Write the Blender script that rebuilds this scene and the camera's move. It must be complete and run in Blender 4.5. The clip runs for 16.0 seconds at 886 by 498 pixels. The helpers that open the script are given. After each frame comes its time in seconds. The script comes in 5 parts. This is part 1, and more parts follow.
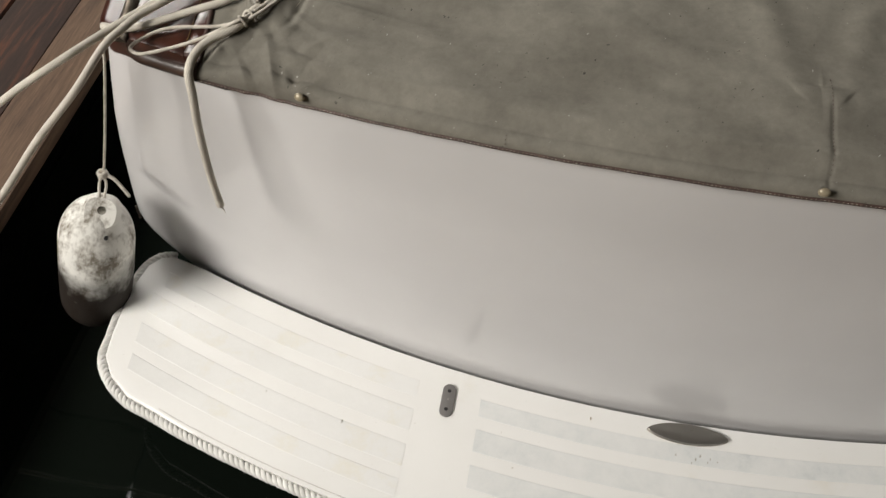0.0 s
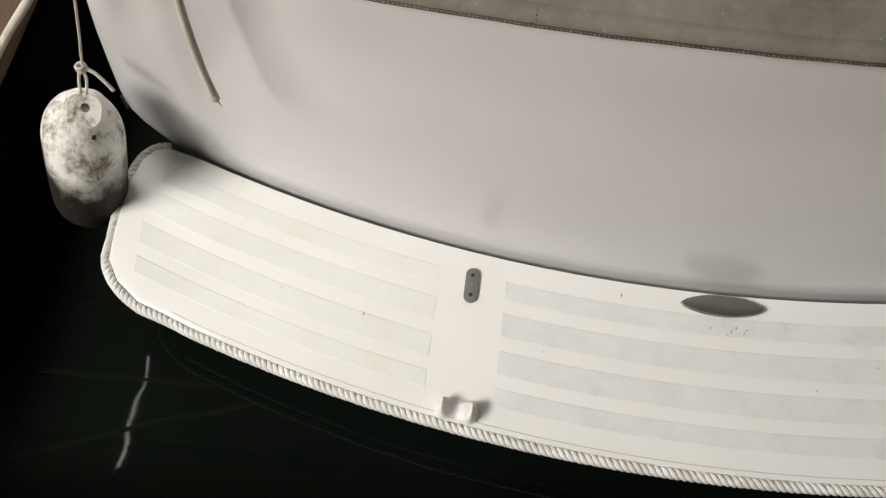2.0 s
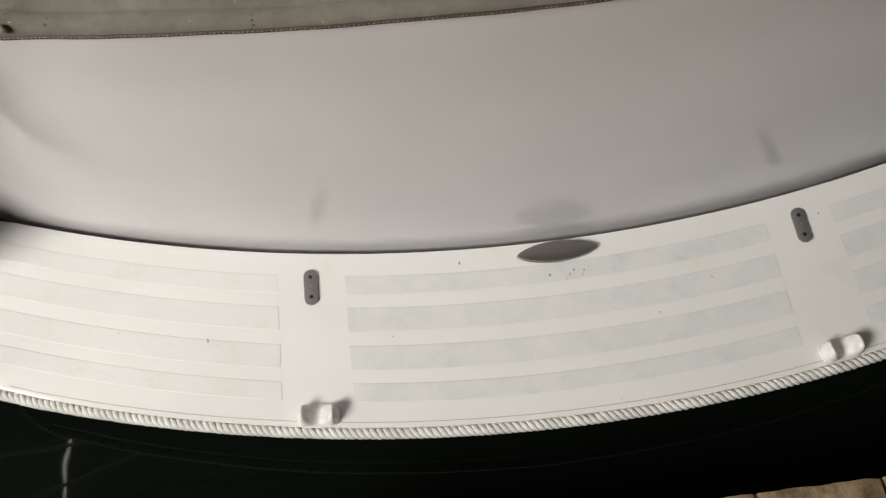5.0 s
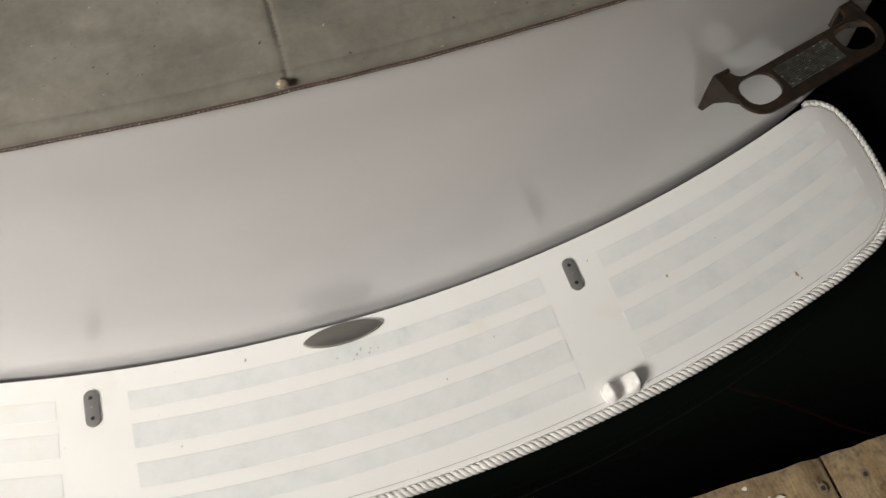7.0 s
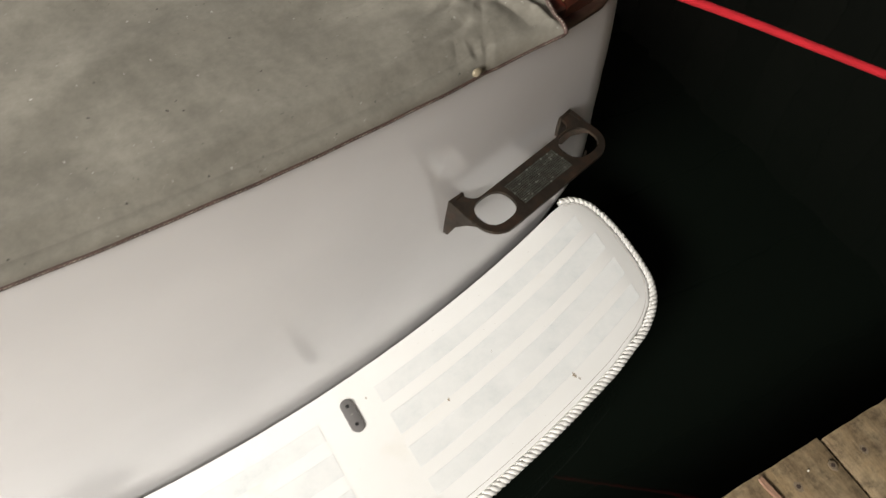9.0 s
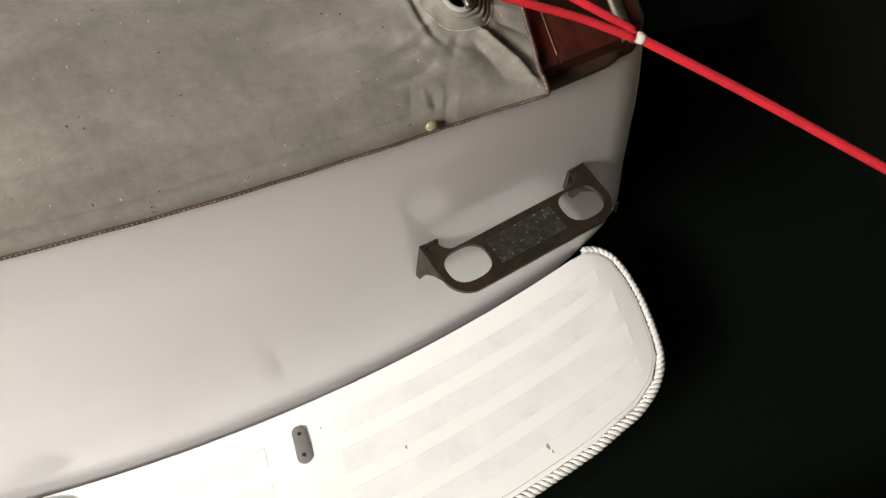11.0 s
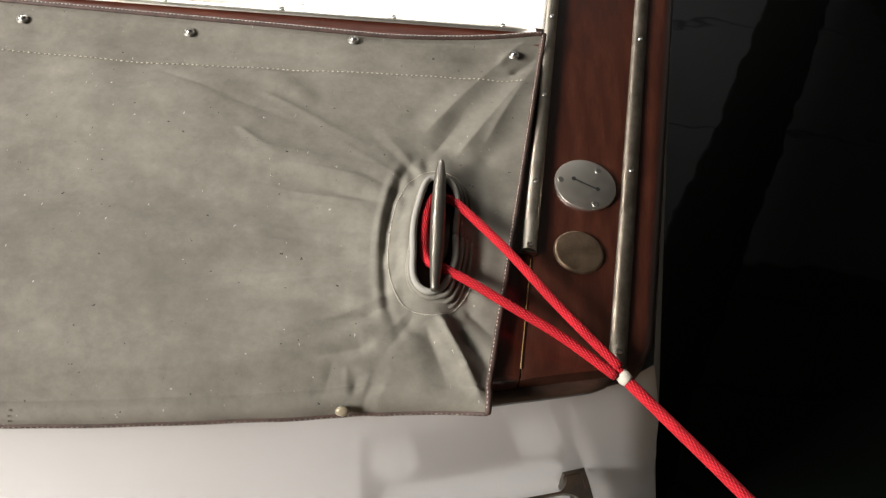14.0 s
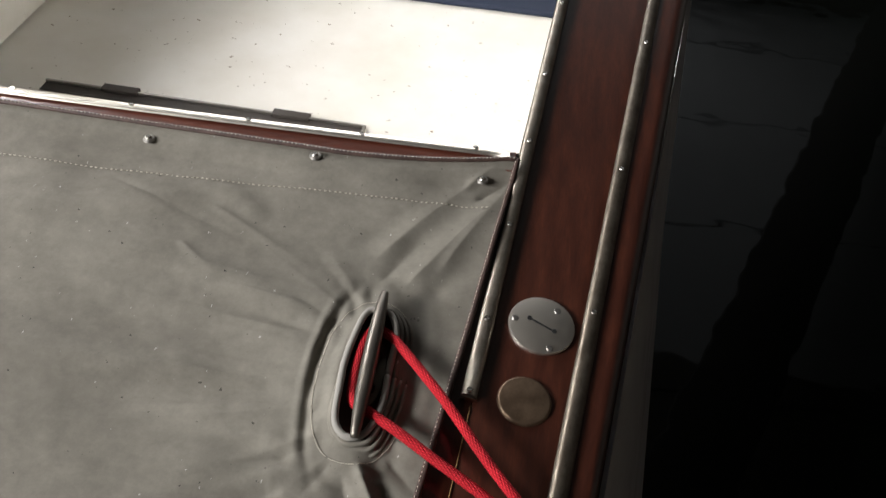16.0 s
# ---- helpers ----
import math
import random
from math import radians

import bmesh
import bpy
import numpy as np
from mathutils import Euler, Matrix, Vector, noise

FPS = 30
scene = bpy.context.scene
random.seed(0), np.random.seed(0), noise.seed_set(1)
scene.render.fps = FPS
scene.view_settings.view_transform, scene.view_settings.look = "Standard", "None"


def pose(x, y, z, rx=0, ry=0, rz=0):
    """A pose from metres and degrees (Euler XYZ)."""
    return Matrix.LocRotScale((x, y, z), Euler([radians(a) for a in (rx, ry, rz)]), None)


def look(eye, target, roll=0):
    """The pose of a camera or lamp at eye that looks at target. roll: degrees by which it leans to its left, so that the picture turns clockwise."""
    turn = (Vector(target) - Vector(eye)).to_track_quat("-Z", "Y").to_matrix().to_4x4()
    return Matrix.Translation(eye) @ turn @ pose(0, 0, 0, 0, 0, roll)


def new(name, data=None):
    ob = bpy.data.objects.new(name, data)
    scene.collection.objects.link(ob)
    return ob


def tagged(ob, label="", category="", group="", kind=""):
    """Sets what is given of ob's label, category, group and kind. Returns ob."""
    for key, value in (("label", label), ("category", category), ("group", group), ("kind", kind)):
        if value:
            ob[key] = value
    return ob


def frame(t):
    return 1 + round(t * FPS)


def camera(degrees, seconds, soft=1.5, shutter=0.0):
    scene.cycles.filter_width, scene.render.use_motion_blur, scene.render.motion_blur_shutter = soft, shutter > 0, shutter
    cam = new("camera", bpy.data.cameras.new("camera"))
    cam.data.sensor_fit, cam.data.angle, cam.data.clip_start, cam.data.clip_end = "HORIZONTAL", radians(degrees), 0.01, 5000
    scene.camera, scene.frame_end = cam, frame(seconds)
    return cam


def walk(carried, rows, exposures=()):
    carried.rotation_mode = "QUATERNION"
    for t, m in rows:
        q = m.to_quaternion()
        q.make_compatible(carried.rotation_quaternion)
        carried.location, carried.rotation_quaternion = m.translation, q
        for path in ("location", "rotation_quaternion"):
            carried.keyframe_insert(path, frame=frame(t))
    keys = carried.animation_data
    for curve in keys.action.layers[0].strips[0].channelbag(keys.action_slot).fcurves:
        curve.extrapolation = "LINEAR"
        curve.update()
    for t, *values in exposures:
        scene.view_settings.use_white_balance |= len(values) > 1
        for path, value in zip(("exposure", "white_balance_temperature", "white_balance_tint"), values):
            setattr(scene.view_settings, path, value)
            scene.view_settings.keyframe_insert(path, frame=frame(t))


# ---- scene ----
cam = camera(54.48, 16.0, soft=1.3, shutter=0.3)
PATH = [
    (0.0, -0.366, -0.860, 1.682, 37.05, -0.01, 10.17),
    (0.5, -0.367, -0.855, 1.667, 34.72, 0.45, 11.76),
    (1.0, -0.406, -0.809, 1.654, 31.80, 0.94, 10.17),
    (1.5, -0.443, -0.769, 1.640, 28.94, 0.46, 8.10),
    (2.0, -0.432, -0.746, 1.626, 26.83, 1.51, 7.14),
    (2.5, -0.421, -0.723, 1.622, 24.92, 2.40, 6.09),
    (3.0, -0.404, -0.709, 1.619, 24.04, 2.41, 3.98),
    (3.5, -0.369, -0.695, 1.619, 23.65, 2.33, 1.06),
    (4.0, -0.335, -0.695, 1.618, 23.75, 2.18, -1.87),
    (4.2, -0.315, -0.696, 1.616, 23.88, 2.35, -2.98),
    (6.3, -0.112, -0.748, 1.632, 27.51, 1.23, -13.10),
    (6.5, -0.084, -0.753, 1.631, 28.22, 0.87, -14.35),
    (7.0, -0.016, -0.757, 1.631, 29.66, -0.07, -17.19),
    (7.5, 0.030, -0.758, 1.626, 32.21, -1.04, -21.22),
    (8.0, 0.079, -0.765, 1.622, 33.85, -2.63, -24.97),
    (8.5, 0.109, -0.754, 1.627, 34.76, -3.23, -28.03),
    (9.0, 0.190, -0.706, 1.631, 36.05, -3.90, -30.20),
    (9.2, 0.227, -0.686, 1.630, 36.33, -4.05, -30.66),
    (11.3, 0.521, -0.627, 1.613, 33.41, -3.68, -15.16),
    (11.5, 0.531, -0.584, 1.613, 34.34, -4.39, -13.87),
    (12.0, 0.552, -0.514, 1.616, 35.77, -5.52, -12.07),
    (12.5, 0.639, -0.486, 1.631, 37.48, -4.72, -6.21),
    (13.0, 0.777, -0.474, 1.633, 38.18, -4.24, 0.33),
    (13.5, 0.843, -0.466, 1.631, 40.12, -3.41, 3.23),
    (14.0, 0.853, -0.447, 1.638, 41.22, -3.05, 3.55),
    (14.5, 0.824, -0.383, 1.620, 41.11, -2.97, 0.61),
    (15.0, 0.851, -0.362, 1.617, 41.99, -2.35, 1.97),
    (15.5, 0.929, -0.342, 1.625, 43.20, -2.69, 6.15),
    (16.0, 0.977, -0.335, 1.640, 46.33, -3.27, 8.64),
]
EXPOSURES = [(0.0, -0.33, 6500, 10), (2.0, -0.30, 6500, 10), (4.0, -0.40, 6500, 10), (6.5, -0.36, 6500, 10), (7.0, -0.09, 6500, 10), (8.0, 0.28, 6500, 10), (9.0, 0.64, 6500, 10), (11.5, 0.76, 6550, 12), (12.0, 0.85, 6550, 12),
             (12.5, 1.34, 6550, 11), (13.5, 1.63, 6450, 10), (14.0, 1.1, 6450, 11), (14.5, 1.12, 6350, 11), (15.0, 1.18, 6250, 11), (15.5, 1.02, 6200, 11), (16.0, 0.70, 6150, 12)]
walk(cam, [(r[0], pose(*r[1:])) for r in PATH], EXPOSURES)

# ---------------------------------------------------------------- light
world = bpy.data.worlds.new("world")
scene.world = world
world.use_nodes = True
wn = world.node_tree.nodes
sky = wn.new("ShaderNodeTexSky")
sky.sky_type = 'NISHITA'
sky.sun_disc = False
sky.sun_elevation = radians(25)
sky.sun_rotation = radians(200)
world.node_tree.links.new(sky.outputs[0], wn["Background"].inputs[0])
wn["Background"].inputs[1].default_value = 0.06


def area(name, eye, target, w, h, power, color):
    d = bpy.data.lights.new(name, 'AREA')
    d.shape, d.size, d.size_y, d.energy, d.color = 'RECTANGLE', w, h, power, color
    ob = new(name, d)
    ob.matrix_world = look(eye, target)
    return ob


area("daylight_in_side_opening", (-4.55, -2.65, 3.95), (0.0, 0.2, 0.5), 2.7, 1.6, 545, (1.0, 0.955, 0.885))
area("daylight_in_boat_entrance", (-2.0, 14.8, 2.1), (0.0, 0.5, 0.7), 5.6, 4.2, 1050, (1.0, 0.96, 0.9))
area("daylight_in_high_window", (-4.6, 4.4, 4.2), (-1.0, 0.3, 0.8), 3.2, 1.15, 230, (1.0, 0.96, 0.9))
area("daylight_in_roof_gap", (-3.56, 1.0, 5.21), (-3.56, 1.0, 0.0), 0.007, 1.0, 0.7, (1.0, 0.99, 0.97))


# ---------------------------------------------------------------- materials
def mat(name, color, rough=0.5, metal=0.0, coat=0.0, spec=0.5):
    m = bpy.data.materials.new(name)
    m.use_nodes = True
    b = m.node_tree.nodes["Principled BSDF"]
    b.inputs["Base Color"].default_value = (*color, 1)
    b.inputs["Roughness"].default_value = rough
    b.inputs["Metallic"].default_value = metal
    b.inputs["Coat Weight"].default_value = coat
    b.inputs["Coat Roughness"].default_value = 0.2
    b.inputs["Specular IOR Level"].default_value = spec
    return m


def node(m, kind, **sockets):
    n = m.node_tree.nodes.new(kind)
    for key, value in sockets.items():
        n.inputs[key.replace("_", " ")].default_value = value
    return n


def link(m, a, b):
    m.node_tree.links.new(a, b)


def coords(m, scale=(1, 1, 1), which="Object"):
    tc = node(m, "ShaderNodeTexCoord")
    mp = node(m, "ShaderNodeMapping")
    mp.inputs["Scale"].default_value = scale
    link(m, tc.outputs[which], mp.inputs["Vector"])
    return mp.outputs["Vector"]


def noise_tex(m, vec, scale, detail=4.0, rough=0.55):
    n = node(m, "ShaderNodeTexNoise", Scale=scale, Detail=detail, Roughness=rough)
    link(m, vec, n.inputs["Vector"])
    return n.outputs["Fac"]


def ramp(m, fac, *stops):
    r = node(m, "ShaderNodeValToRGB")
    el = r.color_ramp.elements
    while len(el) < len(stops):
        el.new(0.5)
    for e, (p, c) in zip(el, stops):
        e.position, e.color = p, (*c, 1) if len(c) == 3 else c
    link(m, fac, r.inputs[0])
    return r.outputs[0]


def grey(v):
    return (v, v, v)


def mixed(m, fac, a, b, blend='MIX'):
    x = node(m, "ShaderNodeMix")
    x.data_type, x.blend_type = 'RGBA', blend
    for value, sock in ((fac, x.inputs[0]), (a, x.inputs[6]), (b, x.inputs[7])):
        if isinstance(value, (int, float)):
            sock.default_value = value
        elif isinstance(value, tuple):
            sock.default_value = (*value, 1)
        else:
            link(m, value, sock)
    return x.outputs[2]


def bump(m, height, strength, distance):
    b = node(m, "ShaderNodeBump", Strength=strength, Distance=distance)
    link(m, height, b.inputs["Height"])
    bsdf = m.node_tree.nodes["Principled BSDF"]
    old = bsdf.inputs["Normal"].links
    if old:
        link(m, old[0].from_socket, b.inputs["Normal"])
    link(m, b.outputs[0], bsdf.inputs["Normal"])


def base(m, sock):
    link(m, sock, m.node_tree.nodes["Principled BSDF"].inputs["Base Color"])


def roughness(m, sock):
    link(m, sock, m.node_tree.nodes["Principled BSDF"].inputs["Roughness"])


# glossy pale hull paint
HULL = mat("hull_paint", (0.7, 0.685, 0.68), 0.2)
v = coords(HULL)
base(HULL, ramp(HULL, noise_tex(HULL, v, 2.2), (0.3, (0.605, 0.595, 0.595)), (0.7, (0.66, 0.65, 0.65))))
roughness(HULL, ramp(HULL, noise_tex(HULL, v, 9), (0.3, grey(0.17)), (0.75, grey(0.24))))
bump(HULL, noise_tex(HULL, v, 3.0, 2), 0.12, 0.01)

# white gelcoat
GEL = mat("white_gelcoat", (0.8, 0.79, 0.76), 0.33)
v = coords(GEL)
stain = ramp(GEL, noise_tex(GEL, v, 5.0, 6), (0.35, (0.885, 0.88, 0.86)), (0.62, (0.865, 0.86, 0.835)), (0.8, (0.81, 0.785, 0.72)))
speck = ramp(GEL, noise_tex(GEL, v, 160, 2), (0.24, (0.6, 0.57, 0.52)), (0.28, (1, 1, 1)))
base(GEL, mixed(GEL, 0.6, stain, speck, 'MULTIPLY'))
roughness(GEL, ramp(GEL, noise_tex(GEL, v, 14), (0.3, grey(0.28)), (0.75, grey(0.5))))
bump(GEL, noise_tex(GEL, v, 60, 3), 0.08, 0.002)

# clear-grey anti-slip tape
TAPE = mat("antislip_tape", (0.66, 0.68, 0.68), 0.6)
v = coords(TAPE)
base(TAPE, ramp(TAPE, noise_tex(TAPE, v, 11, 6, 0.7), (0.3, (0.835, 0.84, 0.825)), (0.5, (0.785, 0.795, 0.785)), (0.6, (0.745, 0.762, 0.755)), (0.72, (0.66, 0.685, 0.685))))
bump(TAPE, noise_tex(TAPE, v, 900, 2), 0.35, 0.001)
bump(TAPE, noise_tex(TAPE, v, 35, 5, 0.7), 0.35, 0.002)

# the same tape worn almost clear
TAPEWORN = mat("worn_antislip_tape", (0.84, 0.84, 0.82), 0.5)
v = coords(TAPEWORN)
base(TAPEWORN, ramp(TAPEWORN, noise_tex(TAPEWORN, v, 7, 6, 0.7), (0.35, (0.872, 0.872, 0.855)), (0.52, (0.852, 0.853, 0.836)), (0.64, (0.84, 0.825, 0.765)), (0.8, (0.80, 0.78, 0.71))))
bump(TAPEWORN, noise_tex(TAPEWORN, v, 35, 5, 0.7), 0.3, 0.002)

# taupe canvas
CANVAS = mat("canvas", (0.2, 0.185, 0.155), 0.85, spec=0.25)
v = coords(CANVAS)
c1 = ramp(CANVAS, noise_tex(CANVAS, coords(CANVAS, (1, 1.2, 1)), 5.0, 9, 0.72), (0.32, (0.148, 0.137, 0.114)), (0.5, (0.184, 0.172, 0.144)), (0.7, (0.24, 0.225, 0.189)))
c2 = ramp(CANVAS, noise_tex(CANVAS, v, 38, 6, 0.75), (0.35, grey(0.84)), (0.7, grey(1.08)))
c3 = ramp(CANVAS, noise_tex(CANVAS, v, 120, 2), (0.25, grey(0.3)), (0.27, grey(1)))
c4 = ramp(CANVAS, noise_tex(CANVAS, coords(CANVAS, (1, 0.45, 1)), 210, 2, 0.4), (0.758, grey(0)), (0.78, grey(0.85)))
cc = mixed(CANVAS, 1.0, mixed(CANVAS, 1.0, c1, c2, 'MULTIPLY'), c3, 'MULTIPLY')
base(CANVAS, mixed(CANVAS, c4, cc, (0.42, 0.41, 0.38)))
weave = node(CANVAS, "ShaderNodeTexWave", Scale=260.0)
link(CANVAS, v, weave.inputs["Vector"])
weave2 = node(CANVAS, "ShaderNodeTexWave", Scale=260.0)
weave2.bands_direction = 'Y'
link(CANVAS, v, weave2.inputs["Vector"])
bump(CANVAS, mixed(CANVAS, 0.5, weave.outputs["Color"], weave2.outputs["Color"]), 0.12, 0.0008)
bump(CANVAS, noise_tex(CANVAS, v, 40, 4), 0.2, 0.004)

PIPING = mat("brown_binding", (0.055, 0.032, 0.026), 0.6)
v = coords(PIPING)
base(PIPING, ramp(PIPING, noise_tex(PIPING, v, 60), (0.3, (0.04, 0.024, 0.02)), (0.7, (0.085, 0.05, 0.04))))
THREAD = mat("pale_thread", (0.5, 0.46, 0.38), 0.8)


def wood(name, dark, mid, light, rough, coat, stretch, scale=7.0):
    m = mat(name, mid, rough, coat=coat)
    v = coords(m, stretch)
    g = noise_tex(m, v, scale, 8, 0.65)
    fine = noise_tex(m, v, scale * 7, 4, 0.6)
    col = ramp(m, g, (0.28, dark), (0.5, mid), (0.75, light))
    col = mixed(m, 0.5, col, ramp(m, fine, (0.35, grey(0.55)), (0.65, grey(1.1))), 'MULTIPLY')
    info = node(m, "ShaderNodeObjectInfo")
    col = mixed(m, 1.0, col, ramp(m, info.outputs["Random"], (0.0, grey(0.8)), (1.0, grey(1.12))), 'MULTIPLY')
    base(m, col)
    bump(m, fine, 0.12, 0.002)
    return m


MAHOGANY = wood("varnished_mahogany", (0.026, 0.008, 0.005), (0.048, 0.014, 0.008), (0.08, 0.024, 0.013), 0.3, 0.7, (9, 0.8, 9))
MAHOGANY_X = wood("varnished_mahogany_cross", (0.06, 0.015, 0.009), (0.10, 0.026, 0.014), (0.15, 0.042, 0.022), 0.3, 0.4, (0.8, 9, 9))
GLUE = mat("yellowed_glue", (0.2, 0.12, 0.045), 0.6)
DOCK = wood("weathered_dock_plank", (0.205, 0.14, 0.074), (0.315, 0.23, 0.13), (0.43, 0.335, 0.205), 0.85, 0.0, (7, 1.3, 7), 5)
# grey and dark patches trodden into the planks
dn = DOCK.node_tree.nodes["Principled BSDF"].inputs["Base Color"].links[0].from_socket
v = coords(DOCK)
dn = mixed(DOCK, 1.0, dn, ramp(DOCK, noise_tex(DOCK, v, 9, 7, 0.7), (0.34, (0.42, 0.4, 0.38)), (0.5, (0.95, 0.95, 0.95)), (0.7, (1.18, 1.12, 1.0))), 'MULTIPLY')
dn = mixed(DOCK, 1.0, dn, ramp(DOCK, noise_tex(DOCK, v, 55, 5, 0.7), (0.3, grey(0.55)), (0.5, grey(1.0)), (0.75, grey(1.15))), 'MULTIPLY')
base(DOCK, dn)
bump(DOCK, noise_tex(DOCK, v, 45, 6, 0.7), 0.35, 0.004)
PIERWOOD = wood("brown_pier_plank", (0.05, 0.027, 0.016), (0.115, 0.068, 0.04), (0.19, 0.12, 0.073), 0.75, 0.0, (9, 0.7, 9), 5)
# daylight's fall-off along the roof is put into two board tones
ROOF = wood("unlit_tone_roof_board", (0.02, 0.018, 0.015), (0.04, 0.036, 0.03), (0.07, 0.062, 0.052), 0.9, 0.0, (1, 7, 7), 4)
ROOFPALE = wood("lit_tone_roof_board", (0.19, 0.205, 0.21), (0.28, 0.30, 0.305), (0.36, 0.38, 0.385), 0.9, 0.0, (1, 7, 7), 4)
WALL = wood("dark_wall_board", (0.025, 0.021, 0.018), (0.05, 0.043, 0.036), (0.08, 0.07, 0.06), 0.9, 0.0, (7, 7, 1), 4)

CHROME = mat("worn_chrome", (0.62, 0.59, 0.54), 0.22, 1.0)
roughness(CHROME, ramp(CHROME, noise_tex(CHROME, coords(CHROME), 30, 5), (0.3, grey(0.14)), (0.7, grey(0.4))))
STEEL = mat("dull_steel", (0.36, 0.345, 0.32), 0.42, 1.0)
roughness(STEEL, ramp(STEEL, noise_tex(STEEL, coords(STEEL), 50, 4), (0.3, grey(0.32)), (0.7, grey(0.55))))
BRONZE = mat("dark_bronze", (0.085, 0.06, 0.042), 0.4, 0.75)
v = coords(BRONZE)
base(BRONZE, ramp(BRONZE, noise_tex(BRONZE, v, 24, 6, 0.7), (0.33, (0.036, 0.029, 0.023)), (0.5, (0.055, 0.044, 0.034)), (0.64, (0.085, 0.052, 0.035)), (0.76, (0.08, 0.10, 0.083))))
roughness(BRONZE, ramp(BRONZE, noise_tex(BRONZE, v, 60, 4), (0.3, grey(0.3)), (0.7, grey(0.55))))
bump(BRONZE, noise_tex(BRONZE, v, 120, 4), 0.2, 0.001)

WATER = mat("still_dark_water", (0.0038, 0.0056, 0.0041), 0.03, spec=0.5)
WATER.node_tree.nodes["Principled BSDF"].inputs["IOR"].default_value = 1.33
bump(WATER, noise_tex(WATER, coords(WATER, (1, 1, 1)), 1.6, 3), 0.15, 0.02)
bump(WATER, noise_tex(WATER, coords(WATER, (1, 1.6, 1)), 6, 1), 0.08, 0.006)


def rope_mat(name, dark, light, turns=6.0, rough=0.85, relief=1.0):
    """Braided cover: crossing diagonal ridges along the rope's own length."""
    m = mat(name, light, rough, spec=0.2)
    uv = coords(m, (1, 1, 1), "UV")
    sep = node(m, "ShaderNodeSeparateXYZ")
    link(m, uv, sep.inputs[0])

    def ridge(sign):
        a = node(m, "ShaderNodeMath")
        a.operation = 'MULTIPLY'
        link(m, sep.outputs[1], a.inputs[0])
        a.inputs[1].default_value = sign * turns
        s = node(m, "ShaderNodeMath")
        s.operation = 'ADD'
        link(m, a.outputs[0], s.inputs[0])
        k = node(m, "ShaderNodeMath")
        k.operation = 'MULTIPLY'
        link(m, sep.outputs[0], k.inputs[0])
        k.inputs[1].default_value = 120.0
        link(m, k.outputs[0], s.inputs[1])
        f = node(m, "ShaderNodeMath")
        f.operation = 'PINGPONG'
        link(m, s.outputs[0], f.inputs[0])
        f.inputs[1].default_value = 0.5
        return f.outputs[0]
    mx = node(m, "ShaderNodeMath")
    mx.operation = 'MULTIPLY'
    link(m, ridge(1), mx.inputs[0])
    link(m, ridge(-1), mx.inputs[1])
    col = ramp(m, mx.outputs[0], (0.01, dark), (0.17, light))
    dirt = ramp(m, noise_tex(m, coords(m), 25, 5), (0.3, grey(0.75)), (0.65, grey(1.05)))
    base(m, mixed(m, 1.0, col, dirt, 'MULTIPLY'))
    bump(m, mx.outputs[0], relief, 0.006)
    bump(m, noise_tex(m, coords(m), 700, 3), 0.3, 0.001)
    return m


RED = rope_mat("red_braid", (0.33, 0.006, 0.012), (0.78, 0.04, 0.055))
GREYROPE = rope_mat("grey_braid", (0.5, 0.465, 0.4), (0.74, 0.70, 0.62), relief=0.5)
TRIMROPE = mat("white_laid_rope", (0.74, 0.73, 0.7), 0.8, spec=0.2)
v = coords(TRIMROPE)
base(TRIMROPE, ramp(TRIMROPE, noise_tex(TRIMROPE, v, 18, 5), (0.3, (0.62, 0.61, 0.58)), (0.65, (0.8, 0.79, 0.76))))
bump(TRIMROPE, noise_tex(TRIMROPE, v, 500, 3), 0.35, 0.001)
TWINE = mat("pale_twine", (0.6, 0.56, 0.48), 0.85, spec=0.2)
base(TWINE, ramp(TWINE, noise_tex(TWINE, coords(TWINE), 70, 5), (0.3, (0.4, 0.37, 0.32)), (0.65, (0.64, 0.60, 0.53))))
bump(TWINE, noise_tex(TWINE, coords(TWINE), 600, 3), 0.4, 0.001)
WHITEPAINT = mat("white_cockpit_paint", (0.8, 0.78, 0.72), 0.5)
v = coords(WHITEPAINT)
wp = ramp(WHITEPAINT, noise_tex(WHITEPAINT, v, 3.5, 6), (0.3, (0.72, 0.69, 0.62)), (0.65, (0.82, 0.80, 0.75)))
wps = ramp(WHITEPAINT, noise_tex(WHITEPAINT, v, 45, 2), (0.25, (0.3, 0.24, 0.17)), (0.29, (1, 1, 1)))
base(WHITEPAINT, mixed(WHITEPAINT, 1.0, wp, wps, 'MULTIPLY'))
BLUE = mat("navy_cushion", (0.012, 0.02, 0.045), 0.7)
RUBBER = mat("black_rubber", (0.012, 0.012, 0.012), 0.7)

NAILRIM = wood("pale_nail_rim", (0.15, 0.11, 0.068), (0.23, 0.175, 0.115), (0.31, 0.25, 0.18), 0.9, 0.0, (7, 2, 7), 30)
CHIPWOOD = wood("pink_wood_splinter", (0.26, 0.14, 0.09), (0.36, 0.21, 0.14), (0.45, 0.29, 0.2), 0.85, 0.0, (20, 3, 20), 6)
FLAKE = mat("pale_flake", (0.7, 0.66, 0.57), 0.8)
RUSTY = mat("rusty_nail", (0.06, 0.04, 0.03), 0.8, 0.3)
PIERDARK = wood("dark_pier_plank", (0.02, 0.010, 0.007), (0.042, 0.022, 0.015), (0.15, 0.05, 0.022), 0.85, 0.0, (9, 0.7, 9), 5)
MOULDING = wood("dark_moulding", (0.02, 0.009, 0.006), (0.04, 0.02, 0.013), (0.07, 0.036, 0.022), 0.5, 0.2, (1, 9, 9), 6)
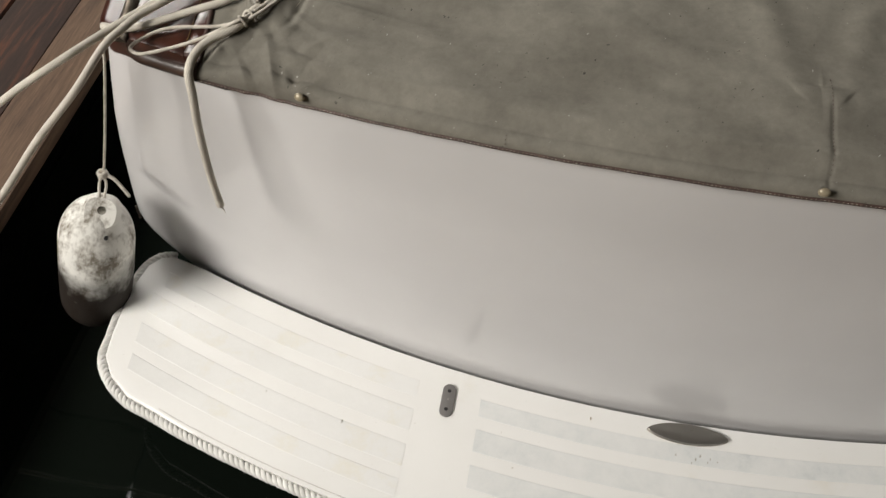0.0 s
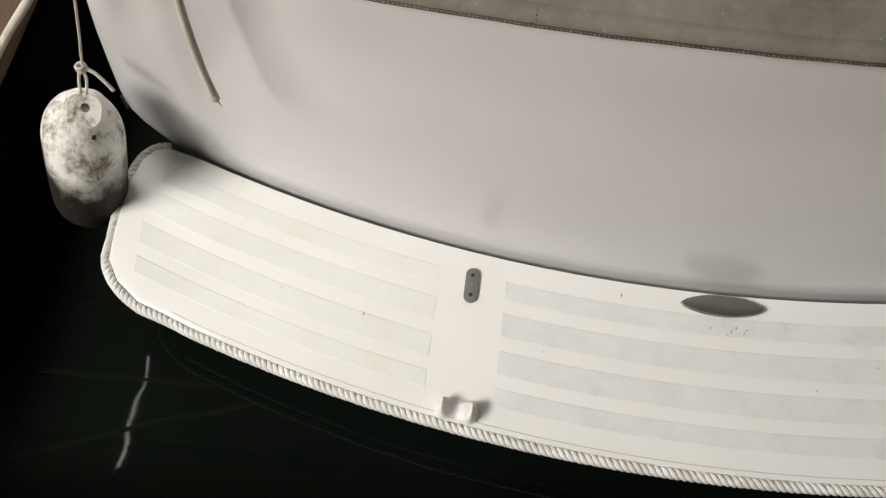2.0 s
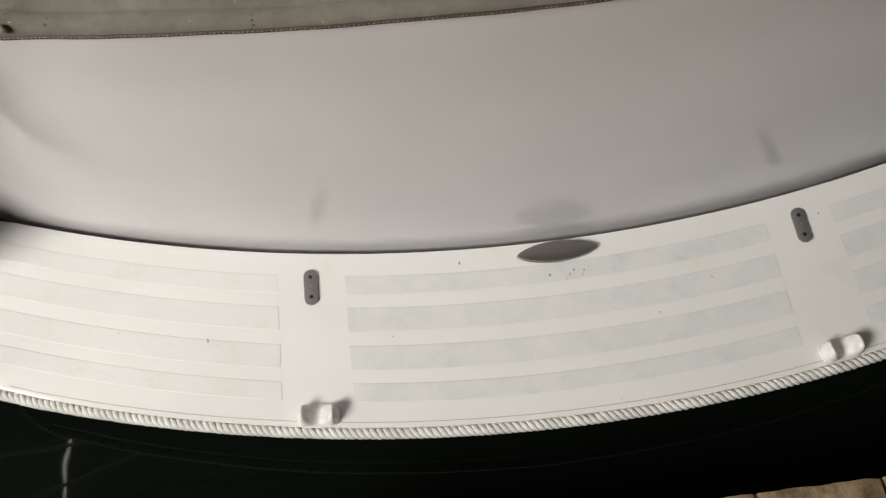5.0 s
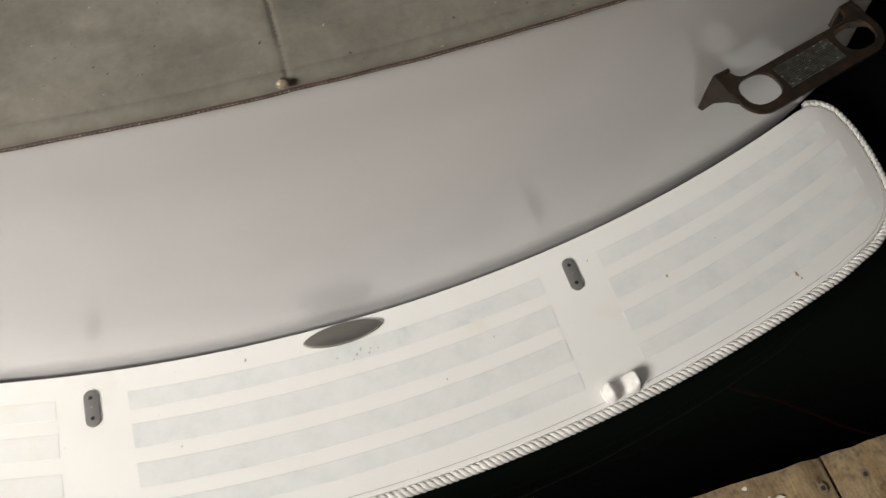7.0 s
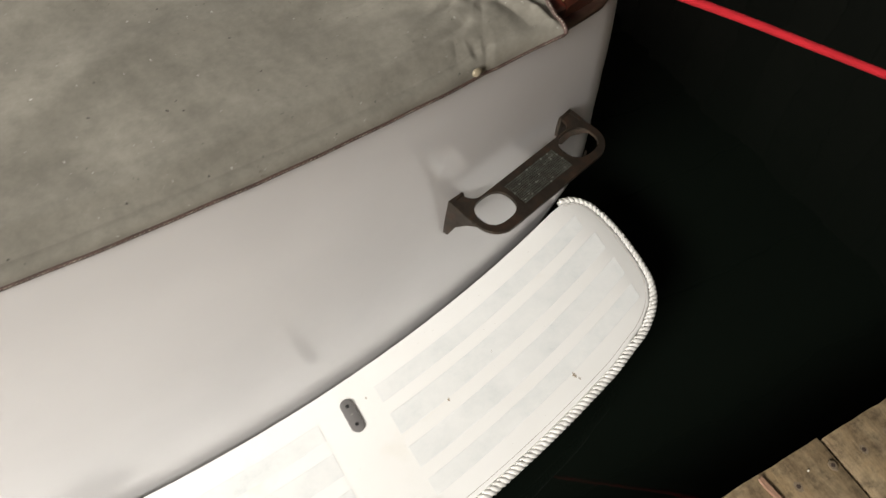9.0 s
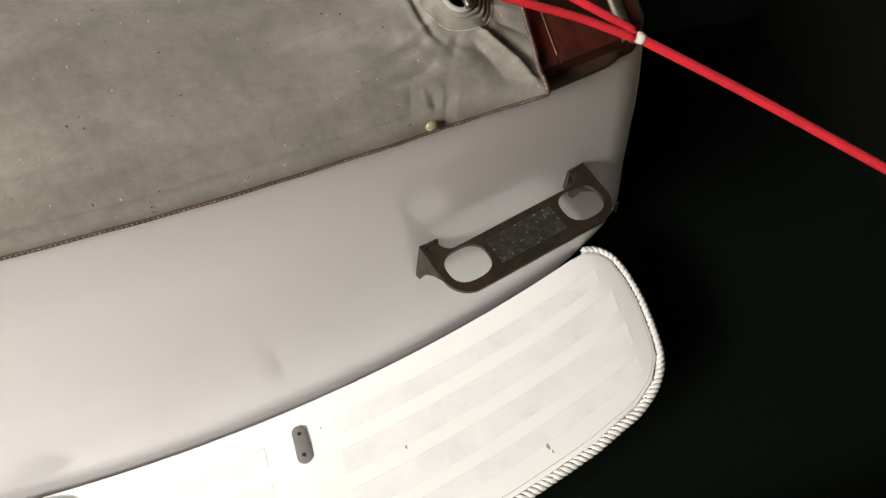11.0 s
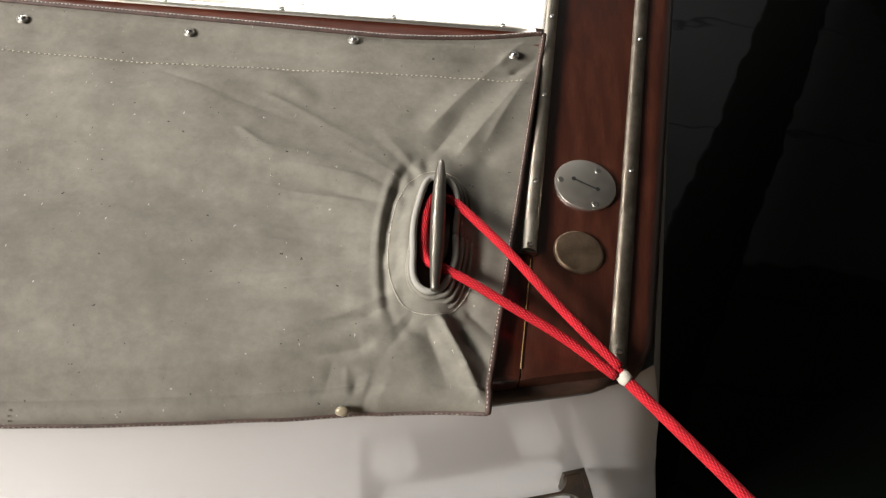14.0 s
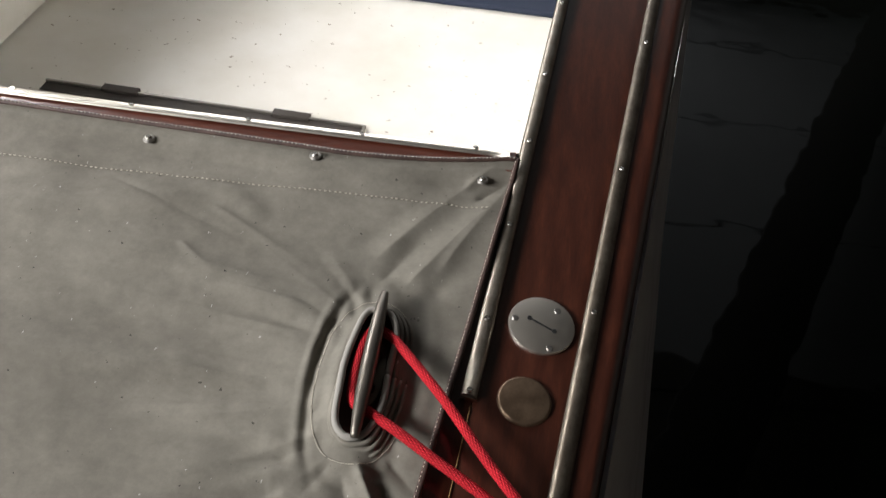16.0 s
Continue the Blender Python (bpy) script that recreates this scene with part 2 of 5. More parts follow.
BEAM = wood("black_beam", (0.008, 0.007, 0.006), (0.014, 0.012, 0.010), (0.02, 0.018, 0.016), 0.95, 0.0, (7, 1, 7), 4)
PLATE = mat("grey_plate", (0.2, 0.19, 0.185), 0.55, 0.3)
roughness(PLATE, ramp(PLATE, noise_tex(PLATE, coords(PLATE), 80), (0.3, grey(0.45)), (0.7, grey(0.65))))
OVAL = mat("brushed_stainless", (0.34, 0.325, 0.3), 0.3, 1.0)
roughness(OVAL, ramp(OVAL, noise_tex(OVAL, coords(OVAL, (4, 60, 10)), 8), (0.3, grey(0.26)), (0.7, grey(0.42))))
PLASTIC = mat("white_plastic", (0.8, 0.79, 0.77), 0.4)
base(PLASTIC, ramp(PLASTIC, noise_tex(PLASTIC, coords(PLASTIC), 60, 5), (0.3, (0.66, 0.64, 0.6)), (0.55, (0.82, 0.81, 0.79))))
BLACK = mat("black_recess", (0.01, 0.01, 0.01), 0.6)
SEAMGREY = mat("grey_seam", (0.42, 0.38, 0.34), 0.8)
SCUFF = mat("brown_scuff", (0.36, 0.3, 0.22), 0.85)
SLOT = mat("dark_slot", (0.05, 0.042, 0.036), 0.7)
BRASSY = mat("dull_brass", (0.15, 0.103, 0.066), 0.5, 0.8)
base(BRASSY, ramp(BRASSY, noise_tex(BRASSY, coords(BRASSY), 60, 6, 0.7), (0.35, (0.12, 0.082, 0.053)), (0.65, (0.175, 0.122, 0.08))))
roughness(BRASSY, ramp(BRASSY, noise_tex(BRASSY, coords(BRASSY), 40, 5), (0.3, grey(0.35)), (0.7, grey(0.55))))
RAIL = mat("tarnished_rub_strip", (0.2, 0.172, 0.135), 0.42, 0.9)
base(RAIL, ramp(RAIL, noise_tex(RAIL, coords(RAIL, (1, 0.5, 1)), 45, 6, 0.75), (0.32, (0.10, 0.083, 0.062)), (0.55, (0.19, 0.163, 0.128)), (0.75, (0.3, 0.27, 0.22))))
roughness(RAIL, ramp(RAIL, noise_tex(RAIL, coords(RAIL), 40, 5), (0.3, grey(0.34)), (0.7, grey(0.55))))
STRIP = mat("worn_metal_strip", (0.4, 0.375, 0.335), 0.36, 1.0)
v = coords(STRIP)
base(STRIP, ramp(STRIP, noise_tex(STRIP, v, 30, 6, 0.7), (0.3, (0.25, 0.222, 0.18)), (0.65, (0.42, 0.38, 0.32))))
roughness(STRIP, ramp(STRIP, noise_tex(STRIP, v, 45, 4), (0.3, grey(0.42)), (0.7, grey(0.6))))

COLLAR = mat("grey_cloth_roll", (0.27, 0.26, 0.235), 0.9, spec=0.2)
bump(COLLAR, noise_tex(COLLAR, coords(COLLAR), 300, 3), 0.3, 0.001)
BEIGE = mat("beige_button", (0.52, 0.46, 0.34), 0.35, 0.2)
base(BEIGE, ramp(BEIGE, noise_tex(BEIGE, coords(BEIGE), 90), (0.3, (0.2, 0.165, 0.11)), (0.6, (0.33, 0.285, 0.2))))
CLEATMETAL = mat("tarnished_cleat", (0.17, 0.155, 0.132), 0.45, 0.85)
roughness(CLEATMETAL, ramp(CLEATMETAL, noise_tex(CLEATMETAL, coords(CLEATMETAL), 50, 5), (0.3, grey(0.3)), (0.7, grey(0.5))))
TAPEWHITE = mat("white_tape", (0.72, 0.68, 0.6), 0.7)
base(TAPEWHITE, ramp(TAPEWHITE, noise_tex(TAPEWHITE, coords(TAPEWHITE), 90, 4), (0.3, (0.33, 0.28, 0.23)), (0.6, (0.5, 0.465, 0.4))))
FENDER = mat("dirty_shaded_fender", (0.7, 0.69, 0.64), 0.7, spec=0.15)
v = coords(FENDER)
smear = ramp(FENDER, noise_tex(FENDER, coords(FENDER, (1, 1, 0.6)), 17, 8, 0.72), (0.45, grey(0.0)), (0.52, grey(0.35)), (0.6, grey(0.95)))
# darker towards the bottom: dirt plus the shade there, both put into the colour
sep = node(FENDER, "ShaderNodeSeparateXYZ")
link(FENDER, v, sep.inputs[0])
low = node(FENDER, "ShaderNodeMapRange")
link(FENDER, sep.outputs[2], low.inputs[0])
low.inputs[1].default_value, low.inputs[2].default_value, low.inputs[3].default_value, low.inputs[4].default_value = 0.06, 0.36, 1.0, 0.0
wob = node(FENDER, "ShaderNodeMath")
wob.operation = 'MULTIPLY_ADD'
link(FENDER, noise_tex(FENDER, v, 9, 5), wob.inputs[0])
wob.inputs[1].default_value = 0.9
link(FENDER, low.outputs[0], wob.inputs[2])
grime_shade = ramp(FENDER, wob.outputs[0], (0.62, grey(0)), (0.84, grey(0.55)), (1.0, grey(0.99)))
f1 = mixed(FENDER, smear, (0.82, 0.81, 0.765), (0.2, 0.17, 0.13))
base(FENDER, mixed(FENDER, grime_shade, f1, (0.017, 0.012, 0.009)))
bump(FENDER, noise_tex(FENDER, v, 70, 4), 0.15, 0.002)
CAPMETAL = mat("satin_chrome", (0.66, 0.62, 0.55), 0.35, 1.0)
roughness(CAPMETAL, ramp(CAPMETAL, noise_tex(CAPMETAL, coords(CAPMETAL, (12, 26, 10)), 9, 4), (0.3, grey(0.36)), (0.7, grey(0.46))))
bump(CAPMETAL, noise_tex(CAPMETAL, coords(CAPMETAL), 40, 3), 0.06, 0.002)
VERDIGRIS = mat("worn_bronze_studs", (0.10, 0.10, 0.075), 0.45, 0.5)
base(VERDIGRIS, ramp(VERDIGRIS, noise_tex(VERDIGRIS, coords(VERDIGRIS), 70, 3), (0.35, (0.038, 0.036, 0.029)), (0.55, (0.058, 0.060, 0.049)), (0.72, (0.09, 0.098, 0.083))))
geo = node(VERDIGRIS, "ShaderNodeNewGeometry")
base(VERDIGRIS, mixed(VERDIGRIS, ramp(VERDIGRIS, geo.outputs["Random Per Island"], (0.90, grey(0)), (0.99, grey(1))),
                     VERDIGRIS.node_tree.nodes["Principled BSDF"].inputs["Base Color"].links[0].from_socket, (0.2, 0.215, 0.185)))


# ---------------------------------------------------------------- mesh helpers
def as_object(name, verts, faces, material, parent=None, label="", smooth=True, uvs=None):
    me = bpy.data.meshes.new(name)
    me.from_pydata([tuple(p) for p in verts], [], faces)
    if smooth:
        me.polygons.foreach_set("use_smooth", [True] * len(me.polygons))
    if uvs is not None:
        layer = me.uv_layers.new(name="UVMap")
        for loop in me.loops:
            layer.data[loop.index].uv = uvs[loop.vertex_index]
    me.materials.append(material)
    me.update()
    ob = new(name, me)
    if parent:
        ob.parent = parent
    if label:
        tagged(ob, label)
    return ob


def part(name, bm, material, parent=None, label="", smooth=True):
    me = bpy.data.meshes.new(name)
    bmesh.ops.recalc_face_normals(bm, faces=bm.faces[:])
    bm.to_mesh(me)
    bm.free()
    if smooth:
        me.polygons.foreach_set("use_smooth", [True] * len(me.polygons))
        me.set_sharp_from_angle(angle=radians(38))
    me.materials.append(material)
    ob = new(name, me)
    if parent:
        ob.parent = parent
    if label:
        tagged(ob, label)
    return ob


def thing(name, label, category, group="", kind=""):
    return tagged(new(name), label, category, group, kind)


def box(x0, y0, z0, x1, y1, z1, bevel=0.0, bm=None):
    bm = bm or bmesh.new()
    m = Matrix.LocRotScale(((x0 + x1) / 2, (y0 + y1) / 2, (z0 + z1) / 2), None, (abs(x1 - x0), abs(y1 - y0), abs(z1 - z0)))
    made = bmesh.ops.create_cube(bm, size=1, matrix=m)["verts"]
    if bevel:
        edges = list({e for q in made for e in q.link_edges})
        bmesh.ops.bevel(bm, geom=edges, offset=bevel, segments=2, affect='EDGES', profile=0.5)
    return bm


def cyl(p, r, h, n=24, r2=None, bevel=0.0, turn=None):
    """A round piece standing on p, along z or turned."""
    bm = bmesh.new()
    m = Matrix.Translation(p) @ (turn or Matrix()) @ Matrix.Translation((0, 0, h / 2))
    bmesh.ops.create_cone(bm, cap_ends=True, segments=n, radius1=r, radius2=r if r2 is None else r2, depth=h, matrix=m)
    if bevel:
        edges = [e for e in bm.edges if any(len(f.verts) > 4 for f in e.link_faces)]
        bmesh.ops.bevel(bm, geom=edges, offset=bevel, segments=2, affect='EDGES', profile=0.5)
    return bm


def spline(points, step=0.01):
    """A smooth line through points, sampled about every step metres."""
    p = [Vector(q) for q in points]
    p = [p[0] * 2 - p[1]] + p + [p[-1] * 2 - p[-2]]
    out = []
    for i in range(1, len(p) - 2):
        a, b, c, d = p[i - 1:i + 3]
        n = max(2, int((c - b).length / step))
        for k in range(n):
            t = k / n
            out.append(0.5 * ((2 * b) + (c - a) * t + (2 * a - 5 * b + 4 * c - d) * t * t + (3 * b - a - 3 * c + d) * t ** 3))
    out.append(p[-2])
    return out


def frames_along(line):
    """Side and up directions along a line, without sudden twists."""
    out, up = [], Vector((0.13, 0.2, 1)).normalized()
    for i, p in enumerate(line):
        d = (line[min(i + 1, len(line) - 1)] - line[max(i - 1, 0)]).normalized()
        side = d.cross(up)
        side = side.normalized() if side.length > 1e-4 else Vector((1, 0, 0))
        up = side.cross(d).normalized()
        out.append((side, up))
    return out


def tube_data(line, radius, n=10, verts=None, faces=None, uvs=None):
    verts, faces, uvs = ([] if verts is None else verts), ([] if faces is None else faces), ([] if uvs is None else uvs)
    start, run = len(verts), 0.0
    for i, (p, (s, u)) in enumerate(zip(line, frames_along(line))):
        if i:
            run += (p - line[i - 1]).length
        r = radius(i / (len(line) - 1)) if callable(radius) else radius
        for k in range(n):
            a = 2 * math.pi * k / n
            verts.append(p + s * (r * math.cos(a)) + u * (r * math.sin(a)))
            uvs.append((run, 2 * k / n if k <= n / 2 else 2 - 2 * k / n))
    for i in range(len(line) - 1):
        for k in range(n):
            a, b = start + i * n + k, start + i * n + (k + 1) % n
            faces.append((a, b, b + n, a + n))
    faces.append(tuple(start + k for k in reversed(range(n))))
    end = start + (len(line) - 1) * n
    faces.append(tuple(end + k for k in range(n)))
    return verts, faces, uvs


def tube(name, points, radius, material, parent=None, label="", n=10, step=0.01, smooth_line=True):
    line = spline(points, step) if smooth_line else [Vector(p) for p in points]
    verts, faces, uvs = tube_data(line, radius, n)
    return as_object(name, verts, faces, material, parent, label, True, uvs)


def laid_rope(name, line, radius, pitch, material, parent=None, label="", n=6):
    """Three strands twisted round each other along a line."""
    fr, run, dist = frames_along(line), 0.0, [0.0]
    for a, b in zip(line, line[1:]):
        run += (b - a).length
        dist.append(run)
    verts, faces = [], []
    for s in range(3):
        strand = []
        for p, (side, up), d in zip(line, fr, dist):
            a = 2 * math.pi * (s / 3 - d / pitch)
            strand.append(p + (side * math.cos(a) + up * math.sin(a)) * radius * 0.5)
        tube_data(strand, radius * 0.56, n, verts, faces)
    return as_object(name, verts, faces, material, parent, label)


def solid_outline(outline, z0, z1, bevel=0.0):
    """A flat plate from an outline (x, y)."""
    bm = bmesh.new()
    f = bm.faces.new([bm.verts.new((x, y, z0)) for x, y in outline])
    top = bmesh.ops.extrude_face_region(bm, geom=[f])["geom"]
    tv = [g for g in top if isinstance(g, bmesh.types.BMVert)]
    for q in tv:
        q.co.z = z1
    if bevel:
        tf = set(tv)
        edges = [e for e in bm.edges if e.verts[0] in tf and e.verts[1] in tf]
        bmesh.ops.bevel(bm, geom=edges, offset=bevel, segments=2, affect='EDGES', profile=0.5)
    return bm


# ---------------------------------------------------------------- the boat's lines
WATER_Z = -0.2


def transom_y(x, z):
    return 0.040 + 0.156 * x * x - z * (0.067 + 0.020 * x * x)


def half_width(z, side=-1):
    return (0.0 if side < 0 else float(np.interp(z, [0.0, 0.3, 0.45, 0.6, 0.8], [-0.018, -0.026, -0.02, -0.006, 0.006]))) + float(np.interp(z, [-0.4, -0.1, 0.0, 0.025, 0.06, 0.13, 0.25, 0.39, 0.51, 0.69, 0.80], [0.85, 1.16, 1.285, 1.318, 1.324, 1.312, 1.282, 1.246, 1.210, 1.146, 1.104]))


def deck_z(x, y):
    return 0.82 - 0.046 * x * x + 0.125 * y


def deck_edge(y):
    return 1.106 + 0.125 * y


def stern_y(x):
    return transom_y(x, 0.77)


# ---------------------------------------------------------------- water and boathouse
tagged(as_object("water", [(-40, -40, WATER_Z), (40, -40, WATER_Z), (40, 40, WATER_Z), (-40, 40, WATER_Z)], [(0, 1, 2, 3)], WATER),
       "still black water inside the boathouse", "water", kind="structure")


def board_wall(name, label, x0, y0, x1, y1, z0, z1, thick, openings=()):
    """A wall of upright boards from (x0, y0) to (x1, y1), left open between the given (from, to, low, high)."""
    wall = thing(name, label, "wall", kind="structure")
    length = math.hypot(x1 - x0, y1 - y0)
    ang = math.atan2(y1 - y0, x1 - x0)
    wall.matrix_world = Matrix.Translation((x0, y0, 0)) @ Matrix.Rotation(ang, 4, 'Z')
    n = int(length / 0.5)
    for i in range(n):
        a, b = length * i / n, length * (i + 1) / n - 0.006
        spans = [(z0, z1)]
        for u0, u1, low, high in openings:
            if a < u1 and b > u0:
                spans = [(z0, low), (high, z1)]
        for lo, hi in spans:
            if hi - lo > 0.02:
                part("board", box(a, 0, lo, b, thick, hi), WALL, wall, smooth=False)
    return wall


board_wall("wall_west", "dark boarded boathouse wall with a high loading opening", -4.7, 15.0, -4.7, -6.0, -0.6, 5.2, -0.08, [(15.7, 19.2, 2.6, 4.8), (8.7, 12.5, 3.5, 4.95)])
board_wall("wall_east", "dark boarded boathouse wall", 7.2, -6.0, 7.2, 15.0, -0.6, 5.2, -0.08)
board_wall("wall_south", "dark boarded boathouse wall", -4.7, -6.0, 7.2, -6.0, -0.6, 5.2, -0.08)
board_wall("wall_north", "dark boarded boathouse wall with a boat entrance", 7.2, 15.0, -4.7, 15.0, -0.6, 5.2, -0.08, [(6.3, 11.9, -0.1, 4.3)])

# dark tone for the dim aft roof, pale tone for the brighter forward part
for y, y_end, surface, words in ((-6.1, 6.02, ROOF, "dark roof boards with the dim light put into their colour"), (6.06, 15.1, ROOFPALE, "pale roof boards with the daylight put into their colour")):
    y_from = y
    bm = bmesh.new()
    while y < y_end:
        w = min(random.uniform(0.9, 1.3) if surface is ROOF else 2.355, y_end - y + 0.05)
        zt = 5.26 + random.uniform(0, 0.03)
        zb = 5.2 + random.uniform(0, 0.025)
        if y + w > 0.5 and y < 1.6:
            # a gap between the boards lets daylight in
            box(-4.8, y, zb, -3.58, y + w, zt, 0, bm)
            box(-3.54, y, zb, 7.3, y + w, zt, 0, bm)
        else:
            box(-4.8, y, zb, 7.3, y + w, zt, 0, bm)
        y += w + 0.045
    box(-3.5, y_from, 5.30, 7.3, y_end, 5.34, 0, bm)
    box(-4.8, y_from, 5.30, -3.62, y_end, 5.34, 0, bm)
    tagged(part("ceiling", bm, surface, smooth=False), words, "ceiling", kind="structure")
beam = thing("roof_beam", "dark squared timber roof beam", "beam")
beam.matrix_world = Matrix.Translation((4.36, 7.6, 4.4)) @ Matrix.Rotation(radians(-22.4), 4, 'Z')
part("timber", box(-0.40, -5.5, 0.0, 0.40, 6.8, 0.5, 0.03), BEAM, beam)

# walkway behind the stern: planks run towards the water
walkway = thing("pavement", "weathered timber walkway of broad planks", "walkway", kind="structure")
DOCK_Y, DOCK_Z = -0.53, 0.10
joints = [0.463, 0.768, 1.010, 1.278]
while joints[-1] < 4.6:
    joints.append(joints[-1] + random.uniform(0.19, 0.24))
while joints[0] > -4.2:
    joints.insert(0, joints[0] - random.uniform(0.19, 0.24))
for a, b in zip(joints, joints[1:]):
    y1 = DOCK_Y + random.uniform(-0.006, 0.006) - (0.06 if a < -0.8 else 0.0)
    z1 = DOCK_Z + random.uniform(-0.003, 0.003)
    bm = bmesh.new()
    # worn plank: slightly crowned, chipped front edge
    nx, rows = 8, [y1, y1 - 0.012, y1 - 0.1, y1 - 0.4, y1 - 1.0, -2.6]
    top = []
    for r, yy in enumerate(rows):
        line = []
        for i in range(nx + 1):
            xx = a + 0.003 + (b - a - 0.008) * i / nx
            e = abs(2 * i / nx - 1)
            zz = z1 - 0.007 * e ** 12 - (0.003 if r == 0 else 0)
            yo = yy + (random.choice((0.0, 0.0, 0.0005, -0.0005, -0.001, -0.002)) if r == 0 else 0)
            line.append(bm.verts.new((xx, yo, zz)))
        top.append(line)
    low = [bm.verts.new((q.co.x, y1 - 0.004, z1 - 0.045)) for q in top[0]]
    for r in range(len(rows) - 1):
        for i in range(nx):
            bm.faces.new((top[r][i], top[r][i + 1], top[r + 1][i + 1], top[r + 1][i]))
    for i in range(nx):
        bm.faces.new((low[i], low[i + 1], top[0][i + 1], top[0][i]))
    for side in (0, nx):
        for r in range(len(rows) - 1):
            p, q = top[r][side], top[r + 1][side]
            bm.faces.new((p, q, bm.verts.new((q.co.x, q.co.y, z1 - 0.045)), bm.verts.new((p.co.x, p.co.y, z1 - 0.045))))
    pl = part("plank", bm, DOCK, walkway)
    for u in (0.24, 0.57, 0.91):
        nx_, ny_ = a + (b - a) * u, y1 - 0.053 - 0.008 * random.random()
        ring = [(nx_ + (0.0068 + 0.002 * random.random()) * math.cos(q), ny_ + (0.008 + 0.005 * random.random()) * math.sin(q)) for q in np.linspace(0, 2 * math.pi, 16, endpoint=False)]
        part("nail_dent", solid_outline(ring, z1 - 0.002, z1 + 0.0006), NAILRIM, pl, "pale worn wood round a nail", smooth=False)
        part("nail", cyl((nx_, ny_, z1 - 0.003), 0.0046, 0.0042, 12), RUSTY, pl)
part("beam", box(-4.2, DOCK_Y - 0.22, -0.12, 4.6, DOCK_Y - 0.12, DOCK_Z - 0.05, 0.005), PIERWOOD, walkway)

# a splinter and pale crumbs lying on the planks
chip_bm = solid_outline([(-0.006, 0.027), (-0.0075, 0.01), (-0.005, -0.024), (0.002, -0.031), (0.006, -0.026), (0.0055, 0.004), (0.004, 0.029)], 0, 0.005, 0.0012)
chip = tagged(part("wood_chip", chip_bm, CHIPWOOD, smooth=False), "pinkish wood splinter lying on the walkway planks", "wood chip")
chip.matrix_world = pose(1.108, -0.563, DOCK_Z + 0.0015, 0, 3, 4)
flake_rnd = random.Random(11)
for fx, fy, fr_ in ((0.994, -0.565, 0.0045), (0.921, -0.553, 0.003), (0.936, -0.556, 0.002), (0.658, -0.582, 0.0085), (0.608, -0.548, 0.0045), (0.642, -0.575, 0.003), (1.20, -0.57, 0.002)):
    ring = [(fr_ * (0.7 + 0.6 * flake_rnd.random()) * math.cos(q), fr_ * (0.6 + 0.5 * flake_rnd.random()) * math.sin(q)) for q in np.linspace(0, 2 * math.pi, 9, endpoint=False)]
    flake = tagged(part("paint_flake", solid_outline(ring, 0, fr_ * 0.6, fr_ * 0.2), FLAKE, smooth=False), "pale crumb of paint on the walkway planks", "paint flake", "crumbs on the walkway")
    flake.location = (fx, fy, DOCK_Z + 0.002)

# finger pier along the port side: planks run with the boat
pier = thing("finger_pier", "brown timber finger pier beside the boat", "pier", kind="structure")
x = -1.635
for w, zt in ((0.155, 0.10), (0.19, 0.092), (0.2, 0.096), (0.2, 0.09), (0.2, 0.094), (0.2, 0.09)):
    part("plank", box(x - w, -0.52, 0.055, x, 9.5, zt, 0.004), PIERWOOD if w < 0.16 else PIERDARK, pier)
    x -= w + 0.008
part("beam", box(-2.30, -0.5, -0.35, -2.14, 9.4, 0.054), PIERDARK, pier)

# ---------------------------------------------------------------- hull
boat = thing("motor_boat", "pale grey wooden motor boat stern with mahogany decks", "boat")
nx, nz = 84, 36
verts, faces = [], []
for j in range(nz + 1):
    z = -0.4 + 1.165 * j / nz
    w = half_width(z)
    for i in range(nx + 1):
        s = 2 * i / nx - 1
        x = half_width(z, s) * s
        x = half_width(-0.4 + (deck_z(x, stern_y(x)) - 0.052 + 0.4) * j / nz, s) * s
        # the corner to the topside is rounded
        r = max(0.0, (abs(s) - 0.985) / 0.015)
        under = 0.022 + 0.03 * min(1.0, max(0.0, (abs(x) - 0.86) / 0.05))
        zz = -0.4 + (deck_z(x, stern_y(x)) - under + 0.4) * j / nz
        verts.append((x, transom_y(x, zz) + 0.012 * r * r, zz))
for j in range(nz):
    for i in range(nx):
        a = j * (nx + 1) + i
        faces.append((a, a + 1, a + nx + 2, a + nx + 1))
as_object("transom", verts, faces, HULL, boat, "glossy pale grey painted transom")
for sgn in (-1, 1):
    verts, faces = [], []
    ny, nzz = 24, 36
    for i in range(ny + 1):
        s = i / ny
        for j in range(nzz + 1):
            z = -0.4 + 1.135 * j / nzz
            w = half_width(z, sgn)
            y0 = transom_y(w, z) + 0.0115
            y = y0 + s * 4.5
            d = y - y0
            ww = w + 0.125 * d * (1 - 0.03 * d) * (0.62 + 0.38 * max(0, z / 0.77))
            verts.append((sgn * ww, y, z + 0.15 * d * max(0, z)))
    for i in range(ny):
        for j in range(nzz):
            a = i * (nzz + 1) + j
            q = (a, a + nzz + 1, a + nzz + 2, a + 1)
            faces.append(q if sgn > 0 else q[::-1])
    as_object("topside", verts, faces, HULL, boat)
# dark metal strake round the lower corner
for sgn in (-1, 1):
    pts = [(sgn * (half_width(z, sgn) - 0.002), transom_y(half_width(z, sgn), z) + 0.003, z) for z in (0.115, 0.09, 0.06)]
    tube("chine_strip", pts, 0.0030, BRONZE, boat, "tarnished metal corner strip", 8)

